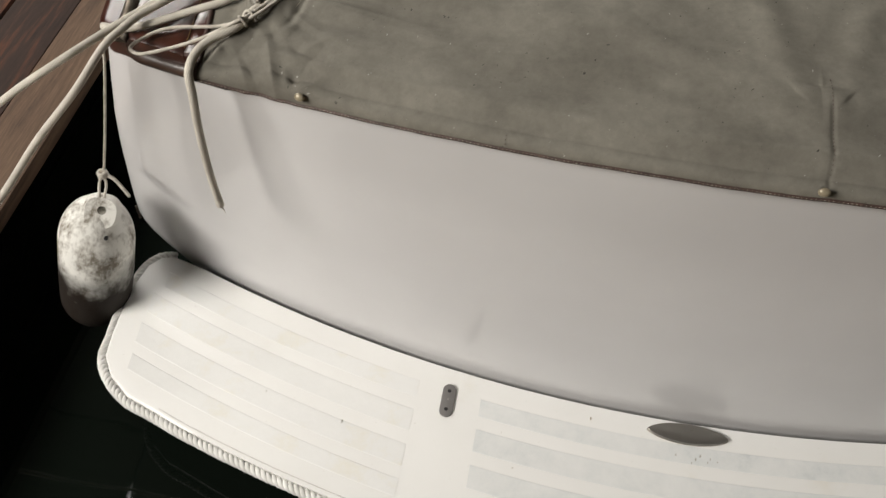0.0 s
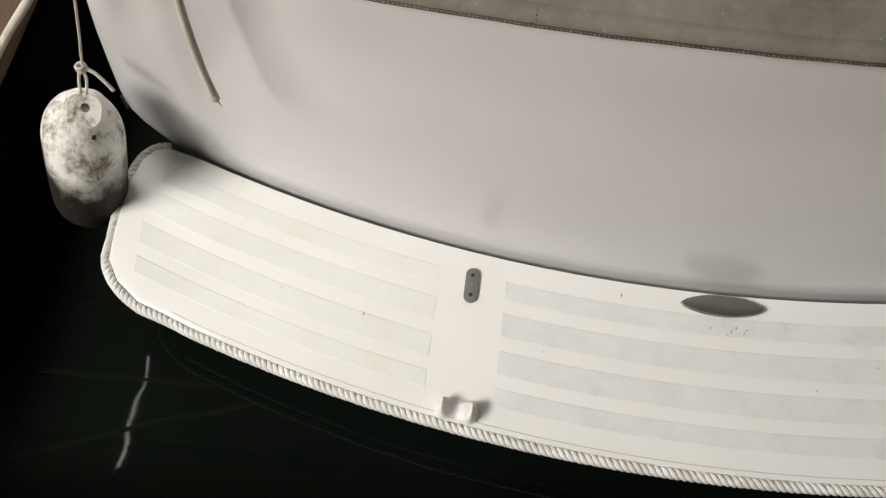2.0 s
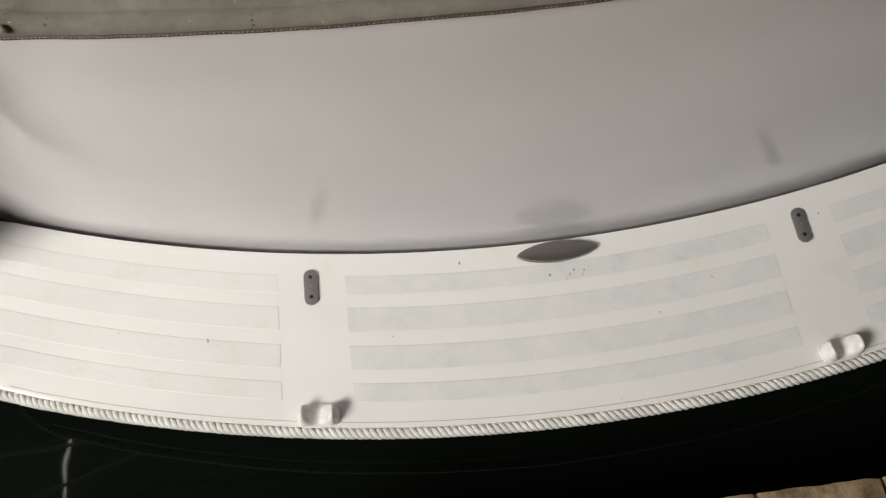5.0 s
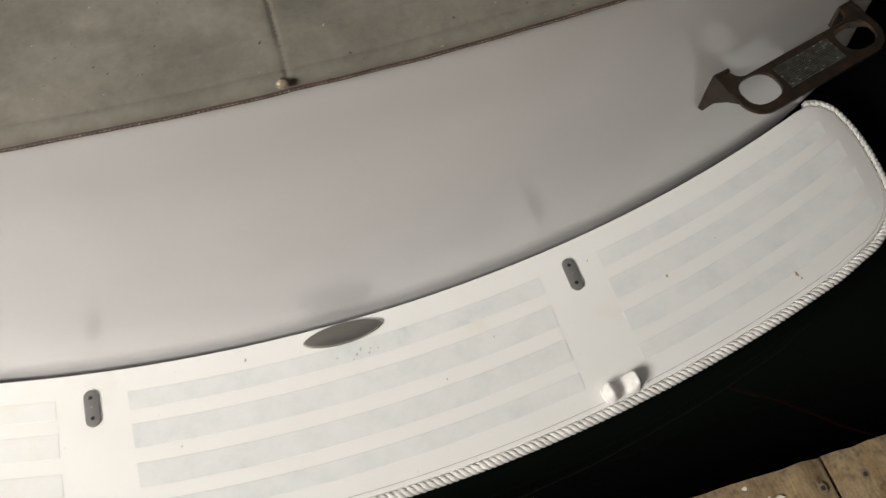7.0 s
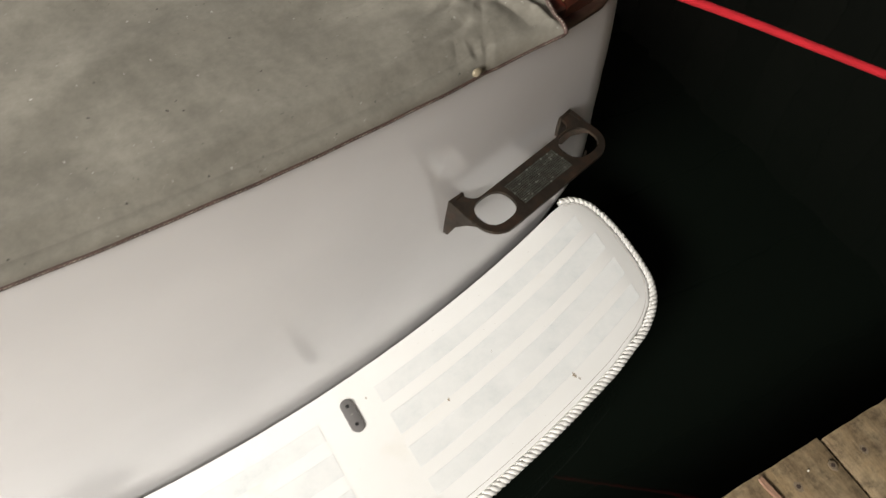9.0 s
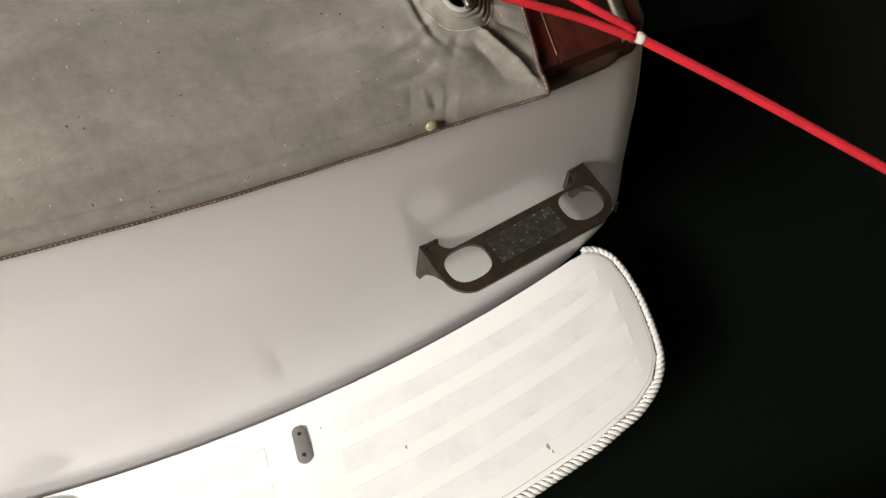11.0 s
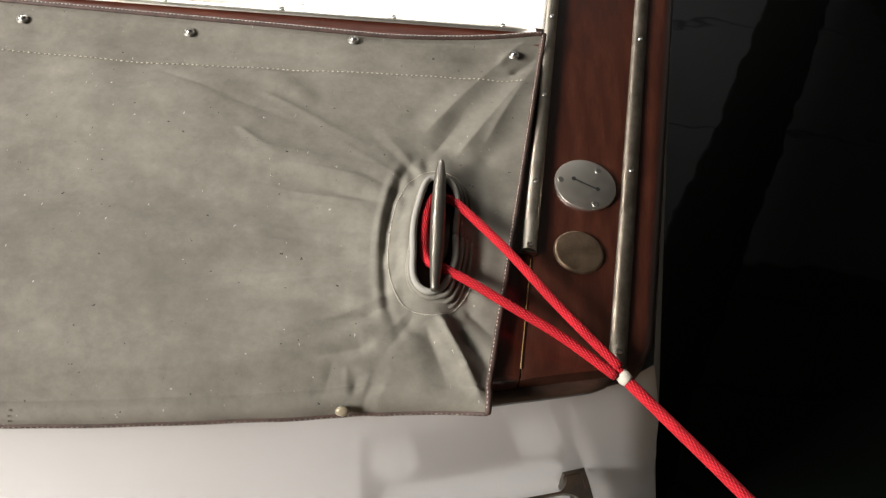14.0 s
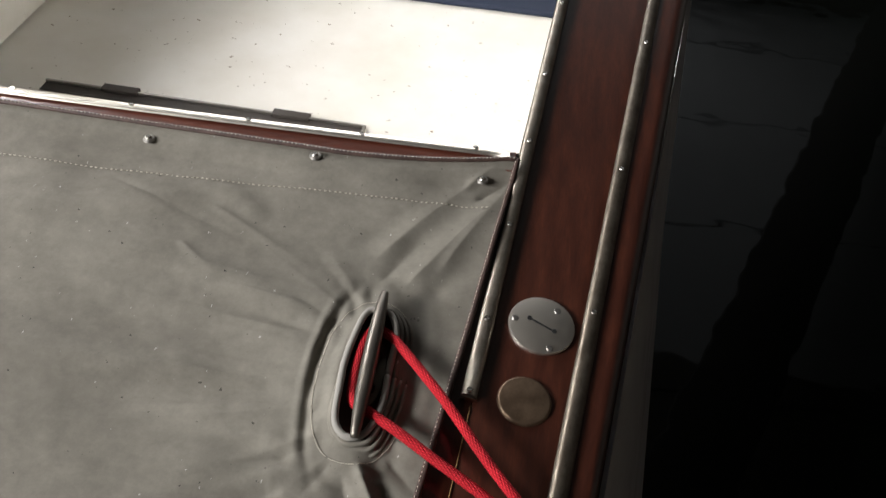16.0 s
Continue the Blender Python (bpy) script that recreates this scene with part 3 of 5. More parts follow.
# ---------------------------------------------------------------- bathing platform
plat = thing("swim_platform", "white bathing platform with rope edging and grip tape", "swim platform")
inner = [(x, 0.0235 + 0.156 * x * x) for x in np.linspace(-1.18, 1.18, 61)]
corner = [(1.217, 0.253), (1.247, 0.245), (1.270, 0.217), (1.281, 0.165), (1.284, 0.105), (1.277, 0.022), (1.264, -0.035), (1.231, -0.083), (1.175, -0.124), (1.12, -0.147)]
outer = [(x, -0.341 + 0.151 * x * x) for x in np.linspace(1.06, -1.06, 61)]
mirrored = [(-(x + (0.012 if y > -0.02 else 0.02 if x > 1.15 else 0.008)), y) for x, y in reversed(corner)]
part("platform_board", solid_outline(inner + corner + outer + mirrored, -0.045, 0.0, 0.006), GEL, plat)
dense = spline([(x, y, -0.010) for x, y in corner + outer + mirrored], 0.0035)
fr = frames_along(dense)
laid_rope("rope_edging", [p - s * 0.009 for p, (s, u) in zip(dense, fr)], 0.0112, 0.039, TRIMROPE, plat, "white three-strand rope edging")
inset = [p + s * 0.010 for p, (s, u) in zip(dense, fr)]
tube("edge_seam", [(p.x, p.y, 0.0002) for p in inset[::8] if p.x > -1.12], 0.0005, SEAMGREY, plat, "thin grey joint line", 4, 0.05)
rs = random.Random(3)
for x, y, r in ((0.968, -0.153, 0.0075), (0.973, -0.166, 0.004), (0.03, -0.047, 0.0035), (0.045, -0.058, 0.0025), (0.012, -0.064, 0.0025), (0.065, -0.053, 0.002), (0.84, -0.02, 0.003), (-0.35, -0.14, 0.002), (0.18, -0.16, 0.0025), (-0.90, -0.06, 0.0025), (0.70, -0.075, 0.005), (-0.72, -0.10, 0.005), (0.02, -0.055, 0.004), (0.05, -0.05, 0.003), (-0.02, -0.052, 0.003), (0.55, 0.01, 0.003), (-0.2, 0.0, 0.004), (0.3, -0.10, 0.003)):
    ring = [(x + r * (0.2 + 0.4 * rs.random()) * math.cos(a), y + r * (0.5 + 0.7 * rs.random()) * math.sin(a)) for a in np.linspace(0, 2 * math.pi, 11, endpoint=False)]
    part("scuff_mark", solid_outline(ring, 0.0, 0.0007), SCUFF, plat, "brown scuff", smooth=False)
part("support_arm", box(-0.62, 0.0, -0.14, -0.56, 0.12, -0.046, 0.006), STEEL, plat)
part("support_arm", box(0.56, 0.0, -0.14, 0.62, 0.12, -0.046, 0.006), STEEL, plat)


def tape(x0, x1, lo, hi, slant):
    """A strip of grip tape that follows the platform's curve."""
    bm = bmesh.new()
    n = 24
    rows = [[], [], [], []]
    for i in range(n + 1):
        s = i / n
        for k, (o, z) in enumerate(((lo, 0.0), (lo + 0.001, 0.0004), (hi - 0.001, 0.0004), (hi, 0.0))):
            x = x0 + (x1 - x0) * s + slant * (o - (lo + hi) / 2) * (s if x0 > 0.2 else (1 - s) if x1 < -0.2 else 0)
            rows[k].append(bm.verts.new((x, o - 0.002 + 0.156 * x * x, z + 0.0003)))
    for k in range(3):
        for i in range(n):
            bm.faces.new((rows[k][i], rows[k][i + 1], rows[k + 1][i + 1], rows[k + 1][i]))
    for i in (0, n):
        bm.faces.new([rows[k][i] for k in range(4)])
    return part("grip_tape", bm, TAPEWORN if x1 < 0 else TAPE, plat, smooth=False)


for k, (hi, lo, far) in enumerate(((-0.025, -0.066, 1.222), (-0.095, -0.146, 1.236), (-0.176, -0.226, 1.232), (-0.253, -0.291, 1.222))):
    tape(-0.437, 0.437, lo, hi, 0)
    tape(0.576, far, lo, hi, 0.1)
    tape(-far, -0.576, lo, hi, -0.1)


def stadium(cx, cy, rx, ry, power=2.0, n=40):
    """A rounded oval; a higher power makes its sides straighter."""
    out = []
    for k in range(n):
        a = 2 * math.pi * k / n
        c, s = math.cos(a), math.sin(a)
        out.append((cx + rx * math.copysign(abs(c) ** (2 / power), c), cy + ry * math.copysign(abs(s) ** (2 / power), s)))
    return out


def capsule(cx, cy, r, half, n=12):
    out = [(cx + r * math.cos(math.pi * k / n), cy + half + r * math.sin(math.pi * k / n)) for k in range(n + 1)]
    return out + [(cx - r * math.cos(math.pi * k / n), cy - half - r * math.sin(math.pi * k / n)) for k in range(n + 1)]


for sgn in (-1, 1):
    base_plate = tagged(part("socket_plate", solid_outline(capsule(0, 0, 0.0145, 0.0245), 0, 0.004, 0.0012), PLATE),
                        "grey oblong metal plate screwed to the platform", "metal plate", "plates on the platform")
    base_plate.location = (sgn * 0.507, -0.013, 0.0005)
    for dy in (-0.022, 0.022):
        part("screw", cyl((0, dy, 0.0035), 0.0042, 0.001, 14), BLACK, base_plate)
    part("screw", cyl((0, 0.002, 0.0035), 0.0018, 0.0009, 8), STEEL, base_plate)

# polished lens-shaped plate at the middle
half, deep = 0.083, 0.022
lens = [(half * math.cos(a), deep * (math.sin(a) * abs(math.sin(a)) ** 0.35)) for a in np.linspace(0, 2 * math.pi, 56, endpoint=False)]
oval = tagged(part("oval_fitting", solid_outline(lens, 0, 0.008, 0.0009), OVAL), "pointed oval stainless fitting on the platform", "metal fitting")
oval.matrix_world = pose(0.003, -0.003, 0.0005, 0, 0, 0.5)
part("base_rim", solid_outline([(x * 1.025, y * 1.05) for x, y in lens], 0, 0.0025, 0.0008), CHROME, oval)


def fairlead(sgn):
    """A saddle: two rounded cheeks with a groove between them, on a low foot."""
    f = thing("fairlead", "small white plastic fairlead with two rounded cheeks", "fairlead", "fairleads")
    bm = bmesh.new()
    nx, ny = 36, 14
    grid = []
    for i in range(nx + 1):
        x = -0.043 + 0.086 * i / nx
        e = abs(x) / 0.043
        deep = 0.0255 * (1 - e ** 4) ** 0.5 * (0.86 + 0.14 * math.exp(-((abs(x) - 0.026) / 0.014) ** 2)) + 0.0005
        cheek = math.exp(-((abs(x) - 0.028) / 0.0135) ** 2)
        height = (0.006 + 0.027 * cheek) * (1 - e ** 8) ** 0.4 + 0.001
        row = []
        for j in range(ny + 1):
            t = 2 * j / ny - 1
            row.append(bm.verts.new((x + 0.004 * cheek * math.copysign(1, x), math.copysign(abs(t) ** 0.7, t) * deep, height * (1 - abs(t) ** 3) ** 0.6)))
        grid.append(row)
    for i in range(nx):
        for j in range(ny):
            bm.faces.new((grid[i][j], grid[i + 1][j], grid[i + 1][j + 1], grid[i][j + 1]))
    part("saddle", bm, PLASTIC, f)
    part("foot", solid_outline(stadium(0, 0, 0.0465, 0.0275, 3), 0, 0.0045, 0.0015), PLASTIC, f)
    for x in (-0.012, 0.012):
        part("screw", cyl((x, 0, 0.0085), 0.0028, 0.0025, 10), STEEL, f)
    f.matrix_world = pose(sgn * 0.506, -0.281, 0.0, 0, 0, 8 if sgn > 0 else -5) @ Matrix.Diagonal((0.92, 0.85, 1.0, 1))
    return f


fairlead(-1)
fairlead(1)

# ---------------------------------------------------------------- wooden deck
deck = thing("aft_deck", "varnished mahogany side decks of the boat", "deck")


def strip_x(y):
    return 0.9615 + 0.068 * (y - 0.284)


def rail_x(y):
    return 1.071 + 0.109 * (y - 0.14)


def slab(name, xa, xb, ya, yb, thick, material, parent, n=10, m=50, drop=0.0, round_end=0.0):
    """A deck board between the lines xa(y) and xb(y), following the deck's camber, with a rounded upper edge."""
    bm = bmesh.new()
    grid = []
    for j in range(m + 1):
        row = []
        for i in range(n + 1):
            s, t = i / n, j / m
            x = xa(ya) + (xb(ya) - xa(ya)) * s
            y0 = stern_y(x) - 0.008 if ya is not None and ya < 0.2 else ya
            y0 += round_end * max(0.0, (s - 0.45) / 0.55) ** 3
            y = y0 + (yb - y0) * t ** 1.6
            x = xa(y) + (xb(y) - xa(y)) * s
            e = min(1.0, min(s, 1 - s) * (xb(y) - xa(y)) / 0.006)
            z = deck_z(x, y) - 0.0022 * (1 - e) ** 2 - drop * max(0.0, (s - 0.6) / 0.4) ** 3
            if j == 0:
                z -= 0.004
            row.append(bm.verts.new((x, y, z)))
        grid.append(row)
    for j in range(m):
        for i in range(n):
            bm.faces.new((grid[j][i], grid[j][i + 1], grid[j + 1][i + 1], grid[j + 1][i]))
    rim = grid[0] + [r[-1] for r in grid[1:]] + grid[-1][-2::-1] + [r[0] for r in grid[-2:0:-1]]
    lowv = [bm.verts.new((q.co.x, q.co.y + (0.003 if i <= n else 0), q.co.z - thick)) for i, q in enumerate(rim)]
    for k in range(len(rim)):
        a, b = k, (k + 1) % len(rim)
        bm.faces.new((rim[a], rim[b], lowv[b], lowv[a]))
    return part(name, bm, material, parent)


def mirror_x(ob):
    """Turns a part into its mirror image across the boat's middle."""
    me = ob.data
    for q in me.vertices:
        q.co.x = -q.co.x
    me.flip_normals()
    return ob


for sgn in (1, -1):
    made = [
        slab("inner_board", lambda y: 0.86 + 0.10 * y, lambda y: strip_x(y) + 0.0035, 0.1, 0.645, 0.04, MAHOGANY, deck, 10, 24),
        slab("inner_board", lambda y: strip_x(y) - 0.008, lambda y: strip_x(y) + 0.0035, 0.65, 4.0, 0.04, MAHOGANY, deck, 4),
        slab("side_board", lambda y: strip_x(y) + 0.0050, lambda y: rail_x(y) - 0.002, 0.1, 4.0, 0.04, MAHOGANY, deck),
        slab("covering_board", lambda y: rail_x(y) - 0.0005, lambda y: deck_edge(y) + (-0.0075 if sgn > 0 else 0.004), 0.1, 4.0, 0.045, MAHOGANY, deck, drop=0.012, round_end=0.035),
    ]
    if sgn < 0:
        for ob in made:
            mirror_x(ob)
for sgn in (1, -1):
    # yellowed glue line between the two boards, aft of the metal strip
    seam = [(sgn * (strip_x(y) + 0.0042), y, deck_z(strip_x(y), y) - 0.0012) for y in np.linspace(0.12, 0.275, 8)]
    tube("glue_line", seam, 0.0009, GLUE, deck, "thin yellowed glue line", 6, 0.02)
verts, faces = [], []
for j in range(25):
    for i in range(61):
        s = 2 * i / 60 - 1
        y0 = stern_y(0.87 * s) + 0.002
        y = y0 + (0.60 + 0.06 * s * s - y0) * (j / 24) ** 1.5
        x = s * (0.86 + 0.10 * y)
        verts.append((x, y, deck_z(x, y) - 0.008 - 0.018 * max(0.0, 1 - (y - y0) / 0.06) ** 2))
for j in range(24):
    for i in range(60):
        a = j * 61 + i
        faces.append((a, a + 1, a + 62, a + 61))
as_object("cross_board", verts, faces, MAHOGANY_X, deck)
# dark edge moulding under the boards
for sgn in (-1, 1):
    edge = [(sgn * x, stern_y(x) - 0.004 + 0.03 * max(0, (x - 1.03) / 0.055) ** 3, deck_z(x, stern_y(x)) - 0.040) for x in np.linspace(0.88, 1.085, 12)]
    tube("edge_moulding", edge, 0.014, MOULDING, deck, "dark wooden edge moulding", 8, 0.03)


def half_round(name, line, radius, material, label, flat=0.62):
    """A half-round metal strip lying along a line."""
    n = 10
    verts, faces = [], []
    for p, (s, u) in zip(line, frames_along(line)):
        for k in range(n + 1):
            a = math.pi * k / n
            verts.append(p + s * (radius * math.cos(a)) + Vector((0, 0, 1)) * (radius * flat * math.sin(a)))
    for i in range(len(line) - 1):
        for k in range(n):
            a = i * (n + 1) + k
            faces.append((a, a + 1, a + n + 2, a + n + 1))
    faces.append(tuple(range(n + 1)))
    faces.append(tuple((len(line) - 1) * (n + 1) + k for k in reversed(range(n + 1))))
    return tagged(as_object(name, verts, faces, material), label, "metal strip", "half-round strips")


def screw(p, parent, r=0.004, tilt=None):
    ob = part("screw", cyl((0, 0, 0), r, 0.0016, 12, r * 0.8), CHROME, parent)
    ob.location = p
    return ob


for sgn in (1, -1):
    line = [Vector((sgn * rail_x(y), y, deck_z(rail_x(y), y) - 0.001)) for y in np.linspace(0.125, 4.0, 60)]
    rail = half_round("rub_rail", line, 0.0115, RAIL, "dull half-round metal rub strip on the deck", 0.8)
    for y in (0.155, 0.44, 0.71, 1.03, 1.3):
        screw((sgn * rail_x(y), y, deck_z(rail_x(y), y) + 0.0078), rail, 0.0042)
    line = [Vector((sgn * strip_x(y), y, deck_z(strip_x(y), y) + 0.0068)) for y in np.linspace(0.280, 4.0, 60)]
    strip = half_round("coaming_strip", line, 0.0098, STRIP, "half-round metal strip along the cockpit edge", 0.72)
    for y in (0.286, 0.39, 0.55, 0.72, 0.88, 1.08):
        screw((sgn * strip_x(y), y, deck_z(strip_x(y), y) + 0.0140), strip, 0.004)
    # wooden bed under the strip
    bed = slab("coaming", lambda y: strip_x(y) - 0.0105, lambda y: strip_x(y) + 0.0105, 0.281, 4.0, 0.05, MAHOGANY, deck, 4, 40)
    for q in bed.data.vertices:
        q.co.z += 0.0070
    if sgn < 0:
        mirror_x(bed)

# filler caps on both decks
for sgn in (1, -1):
    tilt = Matrix.Rotation(sgn * math.atan(0.092), 4, 'Y') @ Matrix.Rotation(math.atan(0.125), 4, 'X')
    cap = tagged(part("filler_cap", cyl((0, 0, 0), 0.043, 0.006, 48, bevel=0.002), CAPMETAL), "round chromed filler cap with a key slot", "filler cap", "filler caps")
    cap.matrix_world = Matrix.Translation((sgn * 1.038, 0.406, deck_z(1.038, 0.406) - 0.001)) @ tilt
    part("slot", solid_outline([(x, y) for x, y in ((-0.016, 0.0072), (0.016, -0.0052), (0.0155, -0.0075), (-0.0165, 0.005))], 0.0062, 0.0066), BLACK, cap)
    for x, y in ((-0.0165, 0.0062), (0.0165, -0.0064)):
        part("key_hole", cyl((x, y, 0.0058), 0.0032, 0.001, 12), BLACK, cap)
    for x, y in ((-0.035, 0.002), (0.013, -0.033), (0.018, 0.026)):
        part("screw", cyl((x, y, 0.0058), 0.0048, 0.0010, 14, 0.0040), STEEL, cap)
    disc = tagged(part("blank_cap", cyl((0, 0, 0), 0.034, 0.005, 44, 0.031, bevel=0.0015), BRASSY), "round dull brass deck plate", "deck plate", "deck plates")
    disc.matrix_world = Matrix.Translation((sgn * 1.027, 0.295, deck_z(1.027, 0.295) - 0.0005)) @ tilt

# ---------------------------------------------------------------- cockpit
pit = thing("cockpit", "white painted open cockpit with a worn floor", "cockpit")


def rim_y(x):
    return 0.624 + 0.065 * x * x


FLOOR_Z = 0.05
plan = [(-0.985, 0.70), (-0.5, 0.645), (0.0, 0.63), (0.5, 0.645), (0.985, 0.70), (strip_x(4.52), 4.52), (-strip_x(4.52), 4.52)]
part("cockpit_floor", solid_outline(plan, FLOOR_Z - 0.04, FLOOR_Z), WHITEPAINT, pit, "worn white painted cockpit floor")
verts, faces = [], []
for i in range(41):
    x = -0.99 + 1.98 * i / 40
    verts += [(x, rim_y(x) + 0.006, deck_z(x, rim_y(x)) + 0.012), (x, rim_y(x) + 0.012, FLOOR_Z)]
for i in range(40):
    faces.append((2 * i, 2 * i + 2, 2 * i + 3, 2 * i + 1))
as_object("aft_panel", verts, faces, WHITEPAINT, pit)
for sgn in (-1, 1):
    verts, faces = [], []
    for i in range(31):
        y = 0.66 + 3.9 * i / 30
        verts += [(sgn * (strip_x(y) - 0.010), y, deck_z(strip_x(y), y) + 0.01), (sgn * (strip_x(y) - 0.008), y, FLOOR_Z)]
    for i in range(30):
        faces.append((2 * i, 2 * i + 1, 2 * i + 3, 2 * i + 2))
    as_object("side_panel", verts, faces, WHITEPAINT, pit)
part("bulkhead", box(-1.25, 4.5, FLOOR_Z, 1.25, 4.55, 1.1), WHITEPAINT, pit)
# aft coaming: mahogany with a flat metal strip
verts, faces = [], []
for i in range(61):
    x = -0.975 + 1.95 * i / 60
    z = deck_z(x, rim_y(x)) + 0.012
    verts += [(x, rim_y(x) - 0.045, z - 0.012), (x, rim_y(x) - 0.038, z), (x, rim_y(x) + 0.006, z), (x, rim_y(x) + 0.006, z - 0.06)]
for i in range(60):
    for k in range(3):
        a = 4 * i + k
        faces.append((a, a + 1, a + 5, a + 4))
as_object("aft_coaming", verts, faces, MAHOGANY_X, deck, "reddish varnished coaming board", smooth=False)
line = [Vector((x, rim_y(x) - 0.001, deck_z(x, rim_y(x)) + 0.012)) for x in np.linspace(-0.965, 0.965, 60)]
aft_strip = half_round("coaming_strip", line, 0.0105, CAPMETAL, "flat polished metal strip on the aft coaming", 0.45)
for x in (-0.91, -0.75, -0.585, -0.415, -0.24, -0.06, 0.24, 0.415, 0.585, 0.75, 0.915):
    screw((x, rim_y(x), deck_z(x, rim_y(x)) + 0.0165), aft_strip, 0.0045)
# floor hatch: dark slot with two catches
hatch = thing("floor_hatch", "narrow dark hatch slot in the white cockpit floor", "hatch")
hatch.matrix_world = Matrix.Translation((-0.03, 1.80, FLOOR_Z)) @ Matrix.Rotation(radians(-1.0), 4, 'Z')
part("slot", box(-0.52, -0.025, 0.0, 0.52, 0.018, 0.003), SLOT, hatch)
part("frame_edge", box(-0.52, 0.018, 0.0, 0.53, 0.026, 0.012, 0.002), STEEL, hatch)
part("frame_edge", box(0.52, -0.06, 0.0, 0.528, 0.018, 0.012, 0.002), STEEL, hatch)
for x in (-0.27, 0.29):
    part("catch", box(x - 0.06, 0.008, 0.003, x + 0.06, 0.04, 0.016, 0.003), SLOT, hatch)
seat = thing("helm_bench", "white moulded bench in the cockpit", "bench")
part("seat_base", box(-1.05, 1.93, FLOOR_Z, -0.77, 3.4, 0.42, 0.05), WHITEPAINT, seat)
cush = thing("floor_cushion", "navy blue cushion on the cockpit floor", "cushion")
part("pad", box(0.38, 2.655, FLOOR_Z, 1.09, 3.5, FLOOR_Z + 0.03, 0.014), BLUE, cush)

# ---------------------------------------------------------------- canvas cover
cover = thing("deck_cover", "taupe canvas cover stretched over the aft deck", "boat cover")
CX, CY = 0.841, 0.273
folds = []


def fold(ax, ay, bx, by, width, height, one_side=0):
    """A crease from one place to another, mirrored to both sides of the boat unless one side is named."""
    folds.append((ax - 0.016, ay + 0.017, bx - 0.016, by + 0.017, width, height, one_side))


rnd = random.Random(7)
# folds that pull away from the collar
for k in range(17):
    a = radians(108 + 144 * k / 16 + rnd.uniform(-4, 4))
    length = rnd.uniform(0.12, 0.3) * (1.6 if 150 < math.degrees(a) < 212 else 0.7)
    sx, sy = CX + 0.016 + 0.052 * math.cos(a), CY - 0.017 + 0.112 * math.sin(a)
    fold(sx, sy, sx + length * math.cos(a), sy + length * 0.6 * math.sin(a), rnd.uniform(0.006, 0.011), (1 if k % 2 else -1) * rnd.uniform(0.0014, 0.0028))
# towards the aft corner
fold(0.868, 0.150, 0.922, 0.066, 0.0085, 0.012)
fold(0.900, 0.095, 0.930, 0.048, 0.006, 0.007)
fold(0.855, 0.135, 0.885, 0.070, 0.010, -0.006)
fold(0.845, 0.125, 0.835, 0.075, 0.013, 0.0015)
fold(0.838, 0.132, 0.80, 0.075, 0.013, 0.0035)
fold(0.895, 0.135, 0.938, 0.085, 0.009, -0.009)
fold(0.81, 0.125, 0.65, 0.085, 0.015, 0.006)
fold(0.80, 0.15, 0.55, 0.16, 0.013, -0.005)
fold(0.80, 0.105, 0.70, 0.068, 0.009, -0.005)
fold(0.90, 0.19, 0.945, 0.17, 0.008, 0.004)
fold(0.90, 0.165, 0.94, 0.13, 0.007, -0.004)
# towards the forward corner
fold(0.915, 0.43, 0.985, 0.60, 0.009, 0.0034, 1)
fold(0.845, 0.40, 0.88, 0.47, 0.009, -0.0034, 1)
# strong pulls on the inboard side of the starboard collar
fold(0.775, 0.335, 0.60, 0.355, 0.011, 0.0050, 1)
fold(0.778, 0.315, 0.66, 0.318, 0.010, -0.0048, 1)
fold(0.765, 0.225, 0.66, 0.235, 0.009, -0.0036, 1)
fold(0.790, 0.165, 0.66, 0.155, 0.011, 0.0046, 1)
fold(0.800, 0.150, 0.72, 0.120, 0.010, -0.0050, 1)
fold(0.855, 0.140, 0.905, 0.075, 0.010, 0.0040, 1)
fold(0.872, 0.39, 0.975, 0.575, 0.0115, 0.0046)
fold(0.85, 0.42, 0.955, 0.59, 0.0125, -0.0032)
fold(0.83, 0.43, 0.935, 0.60, 0.0115, 0.0040)
fold(0.80, 0.44, 0.90, 0.575, 0.0125, -0.0024)
fold(0.90, 0.38, 0.985, 0.49, 0.0125, -0.004)
fold(0.945, 0.565, 0.99, 0.62, 0.006, -0.005)
fold(0.925, 0.58, 0.97, 0.64, 0.006, 0.004)
# crisp creases that run inboard from the collar
fold(0.775, 0.360, 0.42, 0.385, 0.0070, 0.0016)
fold(0.770, 0.345, 0.50, 0.355, 0.0070, -0.0015)
fold(0.765, 0.300, 0.55, 0.315, 0.0050, 0.0024)
fold(0.765, 0.235, 0.38, 0.205, 0.0055, 0.0032)
fold(0.770, 0.222, 0.48, 0.185, 0.0050, -0.0026)
fold(0.775, 0.205, 0.58, 0.165, 0.0050, 0.0024)
fold(0.60, 0.47, 0.75, 0.40, 0.0050, 0.0022)
fold(0.45, 0.49, 0.66, 0.42, 0.0050, -0.0020)
fold(0.30, 0.33, 0.12, 0.42, 0.0060, 0.0024)
